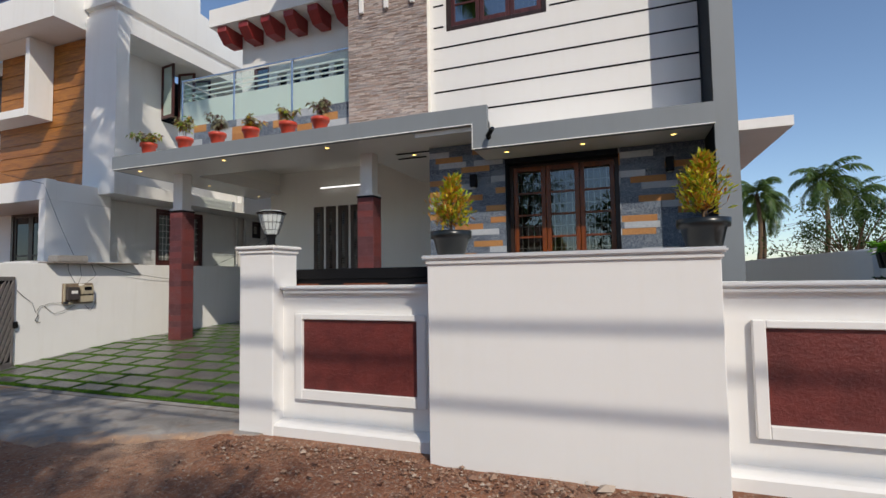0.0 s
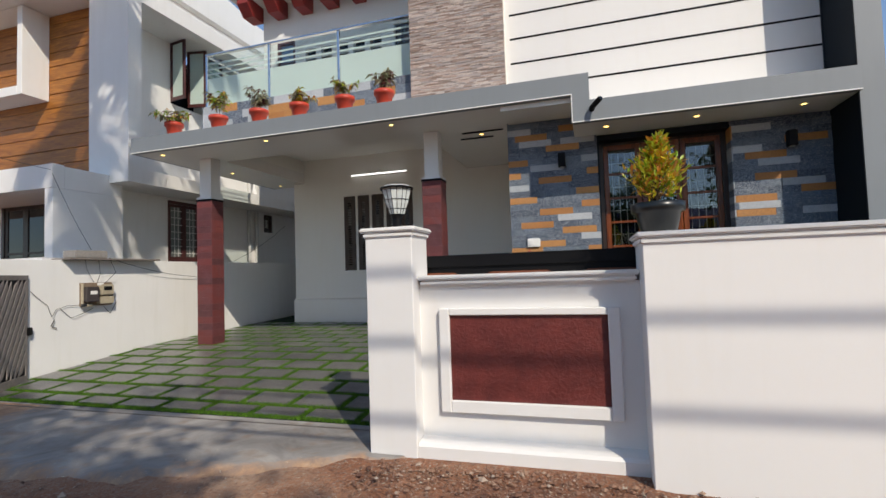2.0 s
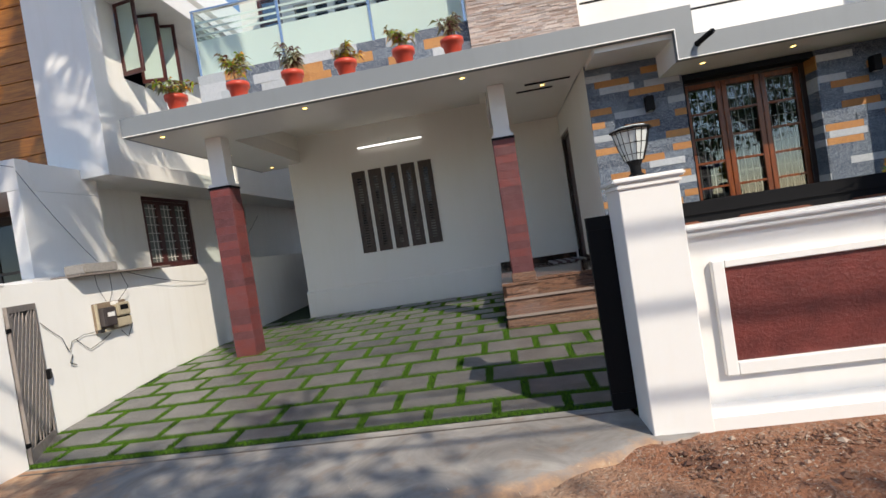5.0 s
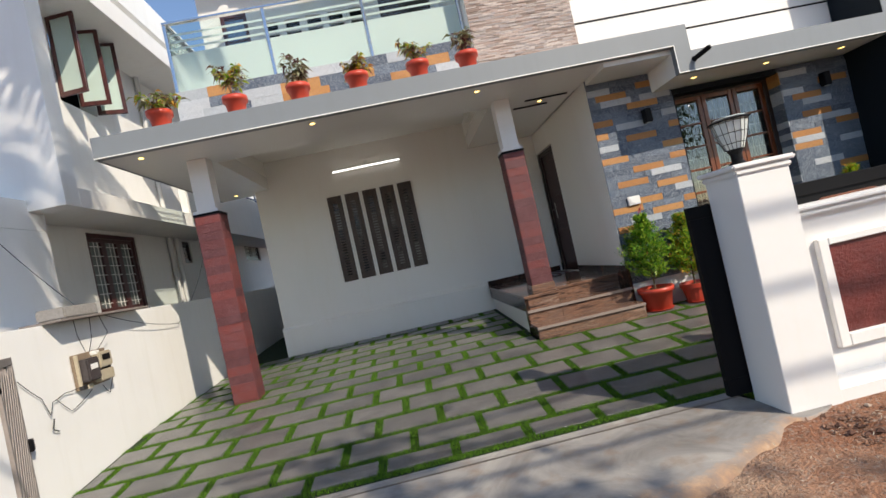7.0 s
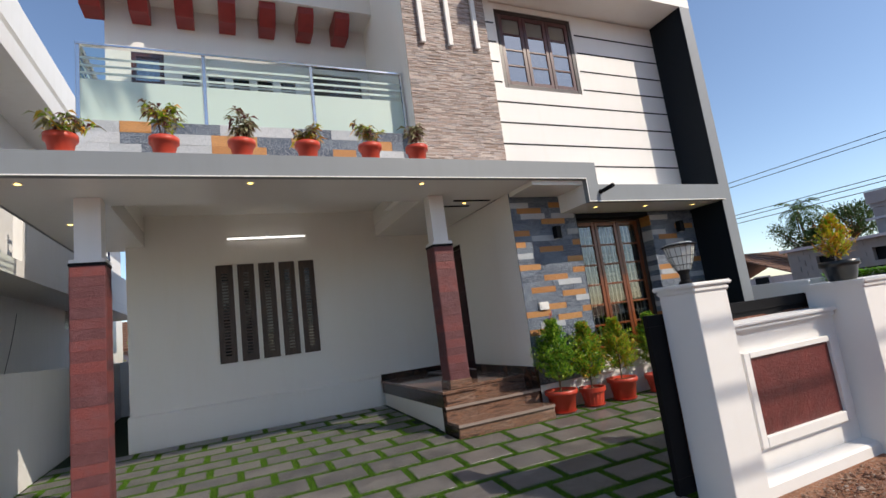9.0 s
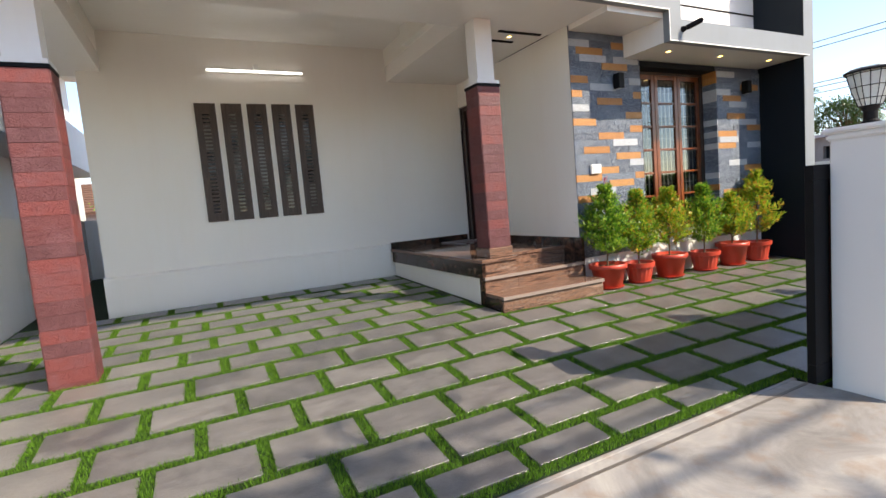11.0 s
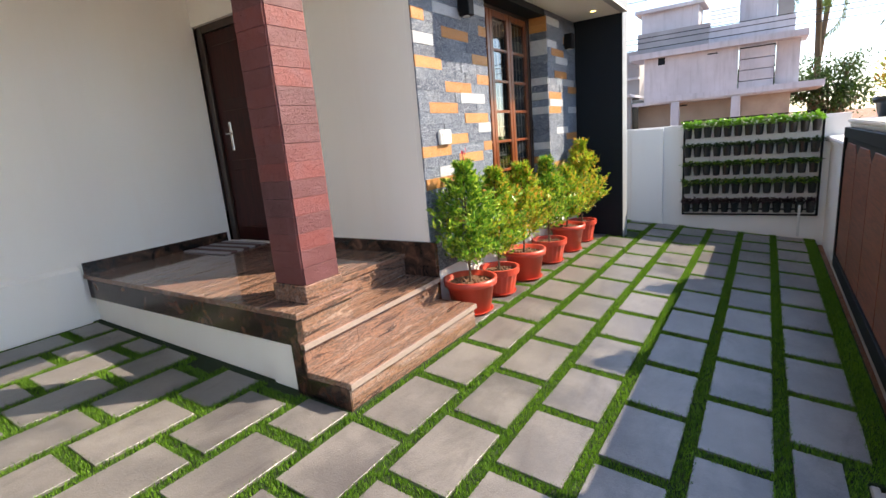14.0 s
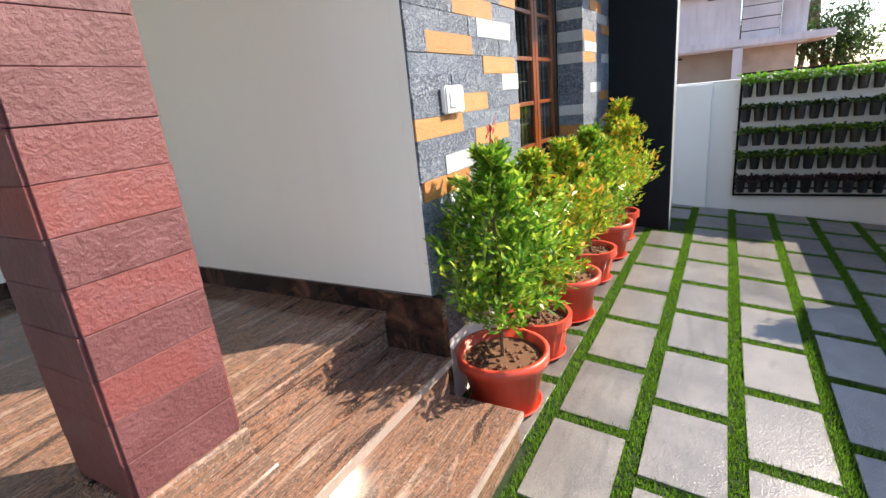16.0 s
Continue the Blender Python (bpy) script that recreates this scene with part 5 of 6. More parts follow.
def front_window(x0, x1, z0, z1, y, leaves, label):
    ob = thing("front_window", ((x0 + x1) / 2, y, z0), label, "window")
    w, h = x1 - x0, z1 - z0
    hw = w / 2
    part("window_frame", boxes((-hw, -hw + 0.08, 0, 0.1, 0, h), (hw - 0.08, hw, 0, 0.1, 0, h), (-hw + 0.08, hw - 0.08, 0, 0.1, h - 0.08, h), (-hw + 0.08, hw - 0.08, 0, 0.1, 0, 0.08), w=0.003), DARKWOOD, ob)
    lw = (w - 0.16) / leaves
    for i in range(leaves):
        a = -hw + 0.08 + i * lw
        s = part("sash", boxes((a, a + 0.07, 0.02, 0.06, 0.08, h - 0.08), (a + lw - 0.07, a + lw, 0.02, 0.06, 0.08, h - 0.08), (a + 0.07, a + lw - 0.07, 0.02, 0.06, h * 0.5 - 0.02, h * 0.5 + 0.02), (a + 0.07, a + lw - 0.07, 0.02, 0.06, 0.08, 0.14), (a + 0.07, a + lw - 0.07, 0.02, 0.06, h - 0.14, h - 0.08)), DARKWOOD, ob)
        part("pane", box(a + 0.07, a + lw - 0.07, 0.035, 0.041, 0.14, h - 0.14), PANE, s)


front_window(-12.6, -10.2, 1.1, 3.05, 6.70, 4, "dark brown four leaf ground floor window under the porch slab")
front_window(-14.2, -12.55, 4.9, 6.3, 6.84, 2, "dark brown upper window inside a projecting white surround")


def roof_rail():
    ob = thing("roof_railing", (-12.6, 6.05, 7.22), "dark blue horizontal pipe railing on the white roof edge", "railing")
    for k in range(6):
        part("pipe", tube([(-2.5, 0, 0.15 + k * 0.17), (2.5, 0, 0.15 + k * 0.17)], 0.035, 8), plain_blue, ob)
    for x in (-2.4, 0, 2.38):
        part("post", box(x - 0.03, x + 0.03, -0.03, 0.03, 0, 1.1), plain_blue, ob)


plain_blue = plain("dark_blue_paint", (0.02, 0.028, 0.12), 0.4)
roof_rail()
part("neighbour_vent", boxes(*[(NX - 0.02, NX + 0.05, 11.2, 11.85, 3.58 + k * 0.07, 3.61 + k * 0.07) for k in range(4)]), NEIGH, None, "", nb)
part("balcony_rail_far", boxes(*[(-9.24, -9.2, 11.0, 16.0, 4.3 + k * 0.22, 4.33 + k * 0.22) for k in range(5)], *[(-9.24, -9.2, 11 + j * 0.7, 11.03 + j * 0.7, 4.25, 5.3) for j in range(8)]), plain_blue, None, "", nb)


def drain(y, z0, z1, dx=0.06):
    ob = thing("drain_pipe", (NX + dx, y, z0), "grey white vertical drain pipe on the neighbouring wall", "pipe", "neighbour drain pipes")
    part("pipe", tube([(0, 0, 0), (0, 0, z1 - z0)], 0.045, 12), PIPE, ob)
    for z in (0.3, (z1 - z0) * 0.6):
        part("clamp", lathe([(0.052, z), (0.052, z + 0.03)], 12), PIPE, ob)


drain(10.55, 1.6, 3.19)
drain(10.85, 1.6, 3.19)
drain(10.6, 3.46, 6.58)


def meter_box():
    ob = thing("electric_meter", (-8.69, 5.60, 1.30), "old cream electric meters on a board on the white wall", "meter")
    cream = plain("aged_cream_plastic", (0.42, 0.36, 0.26), 0.5, 0, 0.3, 30)
    part("board", box(0, 0.03, -0.24, 0.24, -0.17, 0.17, 0.004), plain("weathered_board", (0.22, 0.16, 0.11), 0.8, 0, 0.3, 20), ob)
    for k, (y, z, s) in enumerate(((-0.20, -0.15, 0.04), (-0.14, -0.155, 0.035), (0.03, 0.145, 0.03), (0.20, -0.02, 0.03), (-0.02, 0.08, 0.035), (-0.05, -0.06, 0.03))):
        part("terminal", box(0.03, 0.07 + 0.01 * (k % 3), y - s, y + s, z - 0.02, z + 0.02, 0.004), (RUBBER, cream, PLASTIC)[k % 3], ob)
    part("meter_body", box(0.03, 0.13, -0.21, -0.03, -0.11, 0.11, 0.012, 2), plain("dark_meter_plastic", (0.06, 0.05, 0.05), 0.4, 0, 0.4, 40), ob)
    part("meter_body", box(0.03, 0.11, 0.01, 0.21, -0.02, 0.14, 0.012, 2), cream, ob)
    part("fuse_box", box(0.03, 0.10, -0.01, 0.22, -0.15, -0.04, 0.01, 2), cream, ob)
    part("dial", box(0.13, 0.135, -0.17, -0.07, 0.0, 0.05), PLASTIC, ob)
    part("side_strip", box(0.03, 0.06, -0.238, -0.215, -0.165, 0.165, 0.003), cream, ob)
    part("dial", box(0.11, 0.114, 0.05, 0.17, 0.05, 0.11), BLACK, ob)


meter_box()
conc = thing("concrete_shelf", (-8.80, 5.84, 1.79), "thin dark edged concrete shelf slab on the wall top", "shelf")
part("slab", box(-0.1, 0.27, -0.72, 0.75, 0.01, 0.035, 0.004), plain("stained_concrete", (0.20, 0.17, 0.15), 0.9, 0, 0.3, 30, 0.8), conc)
blk = thing("concrete_block", (-8.68, 5.42, 1.825), "rough grey concrete block resting on the shelf", "block")
part("block", box(-0.12, 0.14, -0.22, 0.26, 0.0, 0.11, 0.012, 2), plain("rough_concrete", (0.28, 0.26, 0.24), 0.9, 0, 0.3, 40, 1.0), blk)


def wire(name, pts, r=0.004, label="thin black service wire", group="service wires"):
    pts = [Vector(p) for p in pts]
    out = []
    for a, b in zip(pts, pts[1:]):
        for k in range(6):
            t = k / 6
            p = a.lerp(b, t)
            p.z -= (b - a).length * 0.03 * 4 * t * (1 - t)
            out.append(p)
    out.append(pts[-1])
    c = out[0].copy()
    ob = thing(name, c, label, "cable", group)
    part("cable", tube([p - c for p in out], r, 5), RUBBER, ob)


wire("service_wire", [(-8.66, 5.72, 1.46), (-8.60, 5.85, 1.62), (-8.60, 5.75, 1.84)], 0.0035, "thin copper coloured service wire")
wire("service_wire", [(-8.66, 5.60, 1.46), (-8.62, 5.62, 1.60), (-8.56, 5.55, 1.80)], 0.0035)
wire("service_wire", [(-8.67, 5.72, 1.10), (-8.68, 5.82, 1.0), (-8.68, 5.92, 1.16)], 0.0035)
wire("service_wire", [(-8.66, 5.55, 1.48), (-8.62, 5.42, 1.66), (-8.60, 5.38, 1.83)], 0.0035)
wire("service_wire", [(-8.67, 5.37, 1.16), (-8.68, 5.20, 1.16), (-8.68, 5.04, 1.12), (-8.67, 4.98, 1.02), (-8.68, 4.93, 1.18), (-8.68, 4.72, 1.38)], 0.0035)
wire("service_wire", [(-8.68, 5.02, 0.98), (-8.67, 4.97, 0.90), (-8.68, 5.05, 0.86)], 0.006, "short taped end of grey service wire")
wire("service_wire", [(-8.67, 5.55, 1.10), (-8.68, 5.25, 0.98), (-8.68, 5.1, 1.12)], 0.0035)
wire("service_wire", [(-8.60, 5.75, 1.83), (-8.66, 7.5, 1.52), (-9.9, 12.0, 2.9)], 0.004)
wire("service_wire", [(-9.60, 5.60, 3.2), (-8.64, 5.5, 1.95)], 0.0035)
wire("service_wire", [(-9.62, 5.60, 3.25), (-14.0, 2.0, 5.2)], 0.004)


def side_gate():
    ob = thing("side_gate", (-8.30, 4.085, 0.19), "small weathered metal gate leaf with diagonal slats, standing open", "gate")
    rust = plain("grey_weathered_steel", (0.30, 0.26, 0.24), 0.6, 0.2, 0.4, 18)
    w, h = 0.70, 1.40
    part("gate_frame", boxes((0, 0.045, 0, 0.03, 0, h), (w - 0.045, w, 0, 0.03, 0, h), (0.045, w - 0.045, 0, 0.03, 0, 0.12), (0.045, w - 0.045, 0, 0.03, h - 0.06, h), w=0.003), rust, ob)
    part("back_sheet", box(0.045, w - 0.045, 0.014, 0.018, 0.12, h - 0.06), BLACK, ob)
    n = 13
    for k in range(n):
        z = -1.04 + k * 0.185
        pts = [(0.045, z), (w - 0.045, z + 1.16), (w - 0.045, z + 1.28), (0.045, z + 0.12)]
        if pts[1][1] < 0.14 or z > h - 0.08:
            continue
        lo, hi = 0.12, h - 0.06
        sl = 1.16 / (w - 0.09)
        pts = []
        for t in np.linspace(0.045, w - 0.045, 9):
            pts.append((float(t), z + sl * (float(t) - 0.045)))
        pts = [p for p in pts if p[1] + 0.12 > lo and p[1] < hi]
        if len(pts) < 2:
            continue
        pts = pts + [(a, b + 0.12) for a, b in pts[::-1]]
        pts = [(a, min(max(b, 0.12), h - 0.06)) for a, b in pts]
        if max(b for _, b in pts) - min(b for _, b in pts) < 0.03:
            continue
        q = []
        for p in pts:
            if not q or (abs(q[-1][0] - p[0]) + abs(q[-1][1] - p[1])) > 1e-4:
                q.append(p)
        if len(q) >= 3:
            part("slat", prism(q, 1, 0.0, 0.013), rust, ob, "diagonal steel slat")
    part("latch", box(w - 0.03, w + 0.05, -0.03, 0.05, 0.62, 0.72, 0.01), BLACK, ob)
    ob.rotation_euler = (0, 0, radians(121))
    for z in (1.38, 0.36):
        b = thing("gate_bracket", (-8.32, 4.05, z), "black steel hinge bracket on the gate post", "hinge", "post hinges")
        part("strap", box(-0.10, 0.02, 0.0, 0.05, -0.02, 0.02, 0.003), BLACK, b)


side_gate()


# ---- hanging pot garden on the east wall ----
def vertical_garden():
    y1, y0, zb, zt = 5.48, 3.86, 0.42, 1.74
    ob = thing("vertical_garden", (2.29, (y0 + y1) / 2, zb), "black rack of small potted plants on the white east wall", "planter")
    hw = (y1 - y0) / 2
    h = zt - zb
    part("rack_frame", boxes((-0.05, -0.02, -hw, -hw + 0.025, 0, h), (-0.05, -0.02, hw - 0.025, hw, 0, h), (-0.05, -0.02, -hw, hw, -0.02, 0.0), (-0.05, -0.02, -hw, hw, h, h + 0.02), (-0.05, -0.03, -hw, hw, 0.06, 0.075)), BLACK, ob)
    bm = bmesh.new()
    for k in range(33):
        y = -hw + (k + 0.5) * 2 * hw / 33
        add_box(bm, -0.024, -0.018, y - 0.004, y + 0.004, 0, h)
    for k in range(27):
        z = (k + 0.5) * h / 27
        add_box(bm, -0.030, -0.025, -hw, hw, z - 0.004, z + 0.004)
    part("mesh_grid", bm, PLASTIC, ob, "white wire mesh")
    part("leg", box(-0.16, -0.13, -0.62, -0.59, -0.28, 0.14), PIPE, ob, "white support leg")
    bm = lathe([(0.041, 0), (0.052, 0.13), (0.055, 0.145), (0.045, 0.145)], 10)
    me = bpy.data.meshes.new("small_pot")
    bm.to_mesh(me)
    bm.free()
    me.materials.append(BLACKPOT)
    mats = [(LEAF_BRIGHT, LEAF_BRIGHT), (LEAFD, LEAFD), (LEAF, LEAFD), (LEAFD, LEAF), (LEAFP, LEAFP)]
    rng = np.random.default_rng(90)
    for r in range(5):
        z = h - 0.235 - r * 0.262
        pts, dirs = [], []
        for c in range(13):
            y = hw - 0.07 - c * (2 * hw - 0.12) / 12.3
            p = new("small_pot", me)
            p.parent = ob
            p.location = (-0.095, y, z)
            p.rotation_euler = (0, radians(rng.uniform(-8, 2)), 0)
            for _ in range(95 if r != 1 else 60):
                a, q = rng.uniform(0, 6.28), rng.uniform(0, 0.06)
                pts.append((-0.10 + q * math.cos(a), y + q * math.sin(a) * 1.2, z + 0.115 + rng.uniform(0, (0.10, 0.05, 0.06, 0.07, 0.06)[r])))
                dirs.append((rng.normal(-0.4, 0.7), rng.normal(0, 0.8), rng.uniform(0.1, 1.0)))
        for k, m in enumerate(mats[r]):
            f = new("row_foliage", leaf_mesh("row_foliage", pts[k::2], dirs[k::2], 0.068 if r else 0.08, 0.030, m, rng, 0.3, 0.3))
            f.parent = ob
            tagged(f, kind="stuff")


LEAF_BRIGHT = leaf("bright_lime_leaf", (0.10, 0.30, 0.015), (0.22, 0.48, 0.03))
LEAFP = leaf("deep_purple_leaf", (0.035, 0.028, 0.025), (0.10, 0.05, 0.05))
vertical_garden()


# ---- far building to the east ----
def east_building():
    X = 14.0
    ob = thing("apartment_building", (X, 6.4, 0.0), "weathered lilac grey two storey concrete building with a stained parapet", "building")

    def q(name, y0, y1, z0, z1, d0, d1, mat=FARWALL, w=0.0, label=""):
        return part(name, box(d0, d1, y0 - 6.4, y1 - 6.4, z0, z1, w), mat, ob, label)

    q("wall", 3.75, 8.70, -0.1, 4.0, 1.2, 1.4)
    q("ground_wall", 5.5, 8.70, -0.1, 2.45, 0.9, 1.1, plain("stained_plaster", (0.36, 0.30, 0.25), 0.9, 0, 0.3, 1.5))
    q("ground_wall", 3.9, 5.3, -0.1, 2.45, 0.5, 0.7, plain("peeling_plaster", (0.40, 0.32, 0.26), 0.9, 0, 0.35, 2.5))
    q("overhang_wall", 5.40, 8.32, 2.50, 4.0, 0.0, 0.15)
    for k in range(4):
        q("cladding_board", 4.40, 5.36, 2.54 + k * 0.345, 2.54 + k * 0.345 + 0.32, 0.08, 0.2)
    q("backing", 4.38, 5.38, 2.5, 3.95, 0.2, 0.3, DARKGREY)
    q("side_screen", 3.72, 4.36, 2.50, 4.0, 0.35, 0.45)
    annex = plain("brown_grey_plaster", (0.34, 0.32, 0.32), 0.9, 0, 0.3, 1.0)
    q("annex", 8.82, 10.58, -0.1, 3.95, 1.65, 3.2, annex)
    q("annex_top", 8.82, 10.66, 4.10, 4.55, 1.5, 3.3, annex)
    q("annex_band", 8.82, 10.62, 3.95, 4.10, 1.6, 3.25, annex)
    q("annex_ledge", 8.82, 10.78, 3.50, 3.58, 1.45, 1.65, FARWALL)
    q("floor_slab", 3.70, 8.74, 2.40, 2.52, 0.02, 1.3)
    q("roof_slab", 3.55, 8.80, 4.0, 4.20, -0.25, 1.4)
    q("parapet", 6.30, 8.68, 4.20, 4.98, 0.6, 0.75, plain("stained_grey_parapet", (0.33, 0.31, 0.31), 0.9, 0, 0.4, 1.2))
    q("parapet", 3.9, 6.30, 4.20, 4.75, 0.3, 0.45)
    q("hut", 6.7, 8.6, 4.98, 5.70, 0.9, 2.2)
    q("hut_roof", 6.5, 8.8, 5.70, 5.82, 0.7, 2.3)
    q("tower", 4.40, 5.45, 4.20, 6.8, 0.7, 1.9)
    q("tower_side", 3.95, 4.38, 4.20, 5.35, 0.8, 1.9, plain("grey_cement", (0.30, 0.29, 0.28), 0.9, 0, 0.3, 2))
    for y in (7.14, 5.28):
        q("column", y, y + 0.27, -0.1, 2.42, -0.1, 0.15, FARWALL, 0.01)
    for k in range(4):
        q("rail_pipe", 5.46, 6.30, 4.86 + k * 0.13, 4.90 + k * 0.13, 0.34, 0.38, PLASTIC)
    # holes and slots are flat charcoal plates, their inner shade painted
    q("vent_hole", 7.63, 7.86, 3.75, 4.0 - 0.01, -0.004, 0.0, DARKGREY)
    q("vent_slot", 6.0, 6.3, 3.86, 3.9, -0.004, 0.0, DARKGREY)
    part("round_vent", lathe([(0.07, -0.01), (0.07, 0.004)], 14), DARKGREY, ob)
    ob.children[-1].matrix_local = pose(0, 5.72 - 6.4, 3.86, 0, 90, 0)
    part("round_vent_rim", lathe([(0.10, -0.004), (0.10, 0.006), (0.075, 0.008), (0.075, -0.004)], 14), PLASTIC, ob)
    ob.children[-1].matrix_local = pose(-0.001, 5.72 - 6.4, 3.86, 0, 90, 0)
    q("ledge_slot", 7.0, 7.5, 2.28, 2.33, 0.88, 0.9, DARKGREY)


east_building()


def tiled_house(x, y, w, d, h, rise, label, rot=0.0):
    ob = thing("tiled_house", (x, y, 0), label, "house")
    part("wall", box(-w / 2, w / 2, -d / 2, d / 2, -0.1, h), FARWALL, ob)
    for s in (-1, 1):
        bm = prism([(s * (d / 2 + 0.5), h - 0.15), (0, h + rise), (0, h + rise + 0.1), (s * (d / 2 + 0.5), h - 0.05)], 0, -w / 2 - 0.4, w / 2 + 0.4)
        part("roof", bm, ROOFTILE, ob, "brown ribbed clay tile roof")
    rows = 12
    bm = bmesh.new()
    for s in (-1, 1):
        for k in range(rows):
            t0 = k / rows
            yy = s * (d / 2 + 0.5) * (1 - t0)
            zz = h - 0.05 + (rise + 0.15) * t0
            add_box(bm, -w / 2 - 0.4, w / 2 + 0.4, yy - 0.05, yy + 0.05, zz, zz + 0.06)
    tagged(part("tile_rows", bm, ROOFTILE, ob), kind="stuff")
    for k in range(2):
        wn_ = part("window", box(-w / 2 - 0.03, -w / 2 + 0.02, -d / 4 + k * d / 2 - 0.5, -d / 4 + k * d / 2 + 0.5, 1.0, 2.1), DARKGREY, ob)
        part("window_frame", frame_ring(-0.6, 0.6, 0.9, 2.2, -0.5, 0.5, 1.0, 2.1, -0.04, 0.04), FARWALL, wn_)
        wn_.children[0].matrix_local = pose(-w / 2 - 0.03, -d / 4 + k * d / 2, 0, 0, 0, 90)
    ob.rotation_euler = (0, 0, radians(rot))


ROOFTILE = plain("brown_clay_tile", (0.16, 0.085, 0.06), 0.8, 0, 0.35, 3, 0.6)
tiled_house(32, 25.5, 8, 9, 2.1, 1.9, "low house with a brown ribbed tile roof behind trees")
tiled_house(-11, 34, 7, 6, 2.6, 1.5, "small white house with a sheet roof far behind the yard")


def block_shed():
    ob = thing("block_shed", (14.0, 10.9, 0), "unplastered grey block shed with dark openings beside the lilac grey building", "shed")
    grey = plain("bare_cement_block", (0.27, 0.265, 0.26), 0.9, 0, 0.3, 1.2, 0.6)
    part("wall", wall_holes(-2.1, 2.1, -0.1, 2.78, 0.1, 0.3, [(-1.3, -0.7, 2.0, 2.45), (0.5, 1.1, 2.0, 2.45)], "y"), grey, ob)
    # solid charcoal block stands in for the shaded inside
    part("inside", box(0.35, 3.0, -2.1, 2.1, -0.1, 2.7), DARKGREY, ob)
    bm = bmesh.new()
    rr = random.Random(4)
    for k in range(9):
        for j in range(11):
            y = -2.1 + j * 0.4 + (0.2 if k % 2 else 0)
            z = 0.9 + k * 0.21
            if y + 0.38 > 2.1 or (1.8 < z < 2.5 and (-1.75 < y < -0.65 or 0.1 < y < 1.15)):
                continue
            d = rr.uniform(0.0, 0.02)
            add_box(bm, 0.085 - d, 0.1, y, y + 0.385, z, z + 0.195)
    tagged(part("block_face", bm, grey, ob, "rough grey cement blocks"), kind="stuff")
    part("roof", box(-0.15, 3.1, -2.12, 2.25, 2.78, 2.88), FARWALL, ob)


block_shed()


# ---- trees ----
def palm(x, y, top, frond, seed, label="coconut palm with drooping green fronds", lean=(0.6, 0.4), n=20, low=0.0, leaflets=26):
    rng = np.random.default_rng(seed)
    ob = thing("palm_tree", (x, y, 0.0), label, "tree", "coconut palms")
    base = Vector((-lean[0], -lean[1], low - 0.2))
    pts = [base.lerp(Vector((0, 0, top)), t) + Vector((lean[0] * 0.5 * math.sin(t * 3.1), 0, 0)) for t in np.linspace(0, 1, 9)]
    part("trunk", tube(pts, 0.14, 9, None, 0.09), BARK, ob)
    v, f = [], []
    crown = pts[-1]
    for i in range(n):
        a = 2.4 * i + rng.uniform(-0.6, 0.6)
        el = radians(78 - 112 * (i / n) + rng.uniform(-15, 15))
        L = frond * rng.uniform(0.8, 1.1)
        d = np.array([math.cos(a), math.sin(a), 0.0])
        spine = []
        p = np.array(crown)
        e = el
        for k in range(9):
            spine.append(p.copy())
            p = p + (d * math.cos(e) + np.array([0, 0, math.sin(e)])) * L / 8
            e -= radians(11 + 3 * k * 0.4)
        side = np.array([-d[1], d[0], 0.0])
        for k in range(8):
            s0, s1 = spine[k], spine[k + 1]
            b = len(v)
            w = 0.03 * (1 - k / 9)
            v += [s0 + side * w, s0 - side * w, s1 - side * w * 0.8, s1 + side * w * 0.8]
            f.append((b, b + 1, b + 2, b + 3))
        for j in range(leaflets):
            t = 0.12 + 0.88 * j / leaflets
            k = min(int(t * 8), 7)
            s = spine[k] + (spine[k + 1] - spine[k]) * (t * 8 - k)
            dirn = spine[k + 1] - spine[k]
            dirn = dirn / np.linalg.norm(dirn)
            ll = L * 0.24 * math.sin(min(1, 0.25 + t * 0.75) * math.pi * 0.95) + 0.08
            for sg in (-1, 1):
                out = side * sg * 0.8 + dirn * 0.55 + np.array([0, 0, -0.45 + rng.uniform(-0.2, 0.15)])
                out = out / np.linalg.norm(out)
                b = len(v)
                wv = dirn * L * 0.013
                m = s + out * ll * 0.5
                tip = s + out * ll + np.array([0, 0, -0.25 * ll])
                v += [s - wv, s + wv, m + wv * 1.1, tip, m - wv * 1.1]
                f.append((b, b + 1, b + 2, b + 4))
                f.append((b + 2, b + 3, b + 4))
    me = bpy.data.meshes.new("fronds")
    me.from_pydata([tuple(map(float, q)) for q in v], [], f)
    me.materials.append(FROND)
    o = new("fronds", me)
    o.parent = ob
    tagged(o, kind="stuff")
    return ob


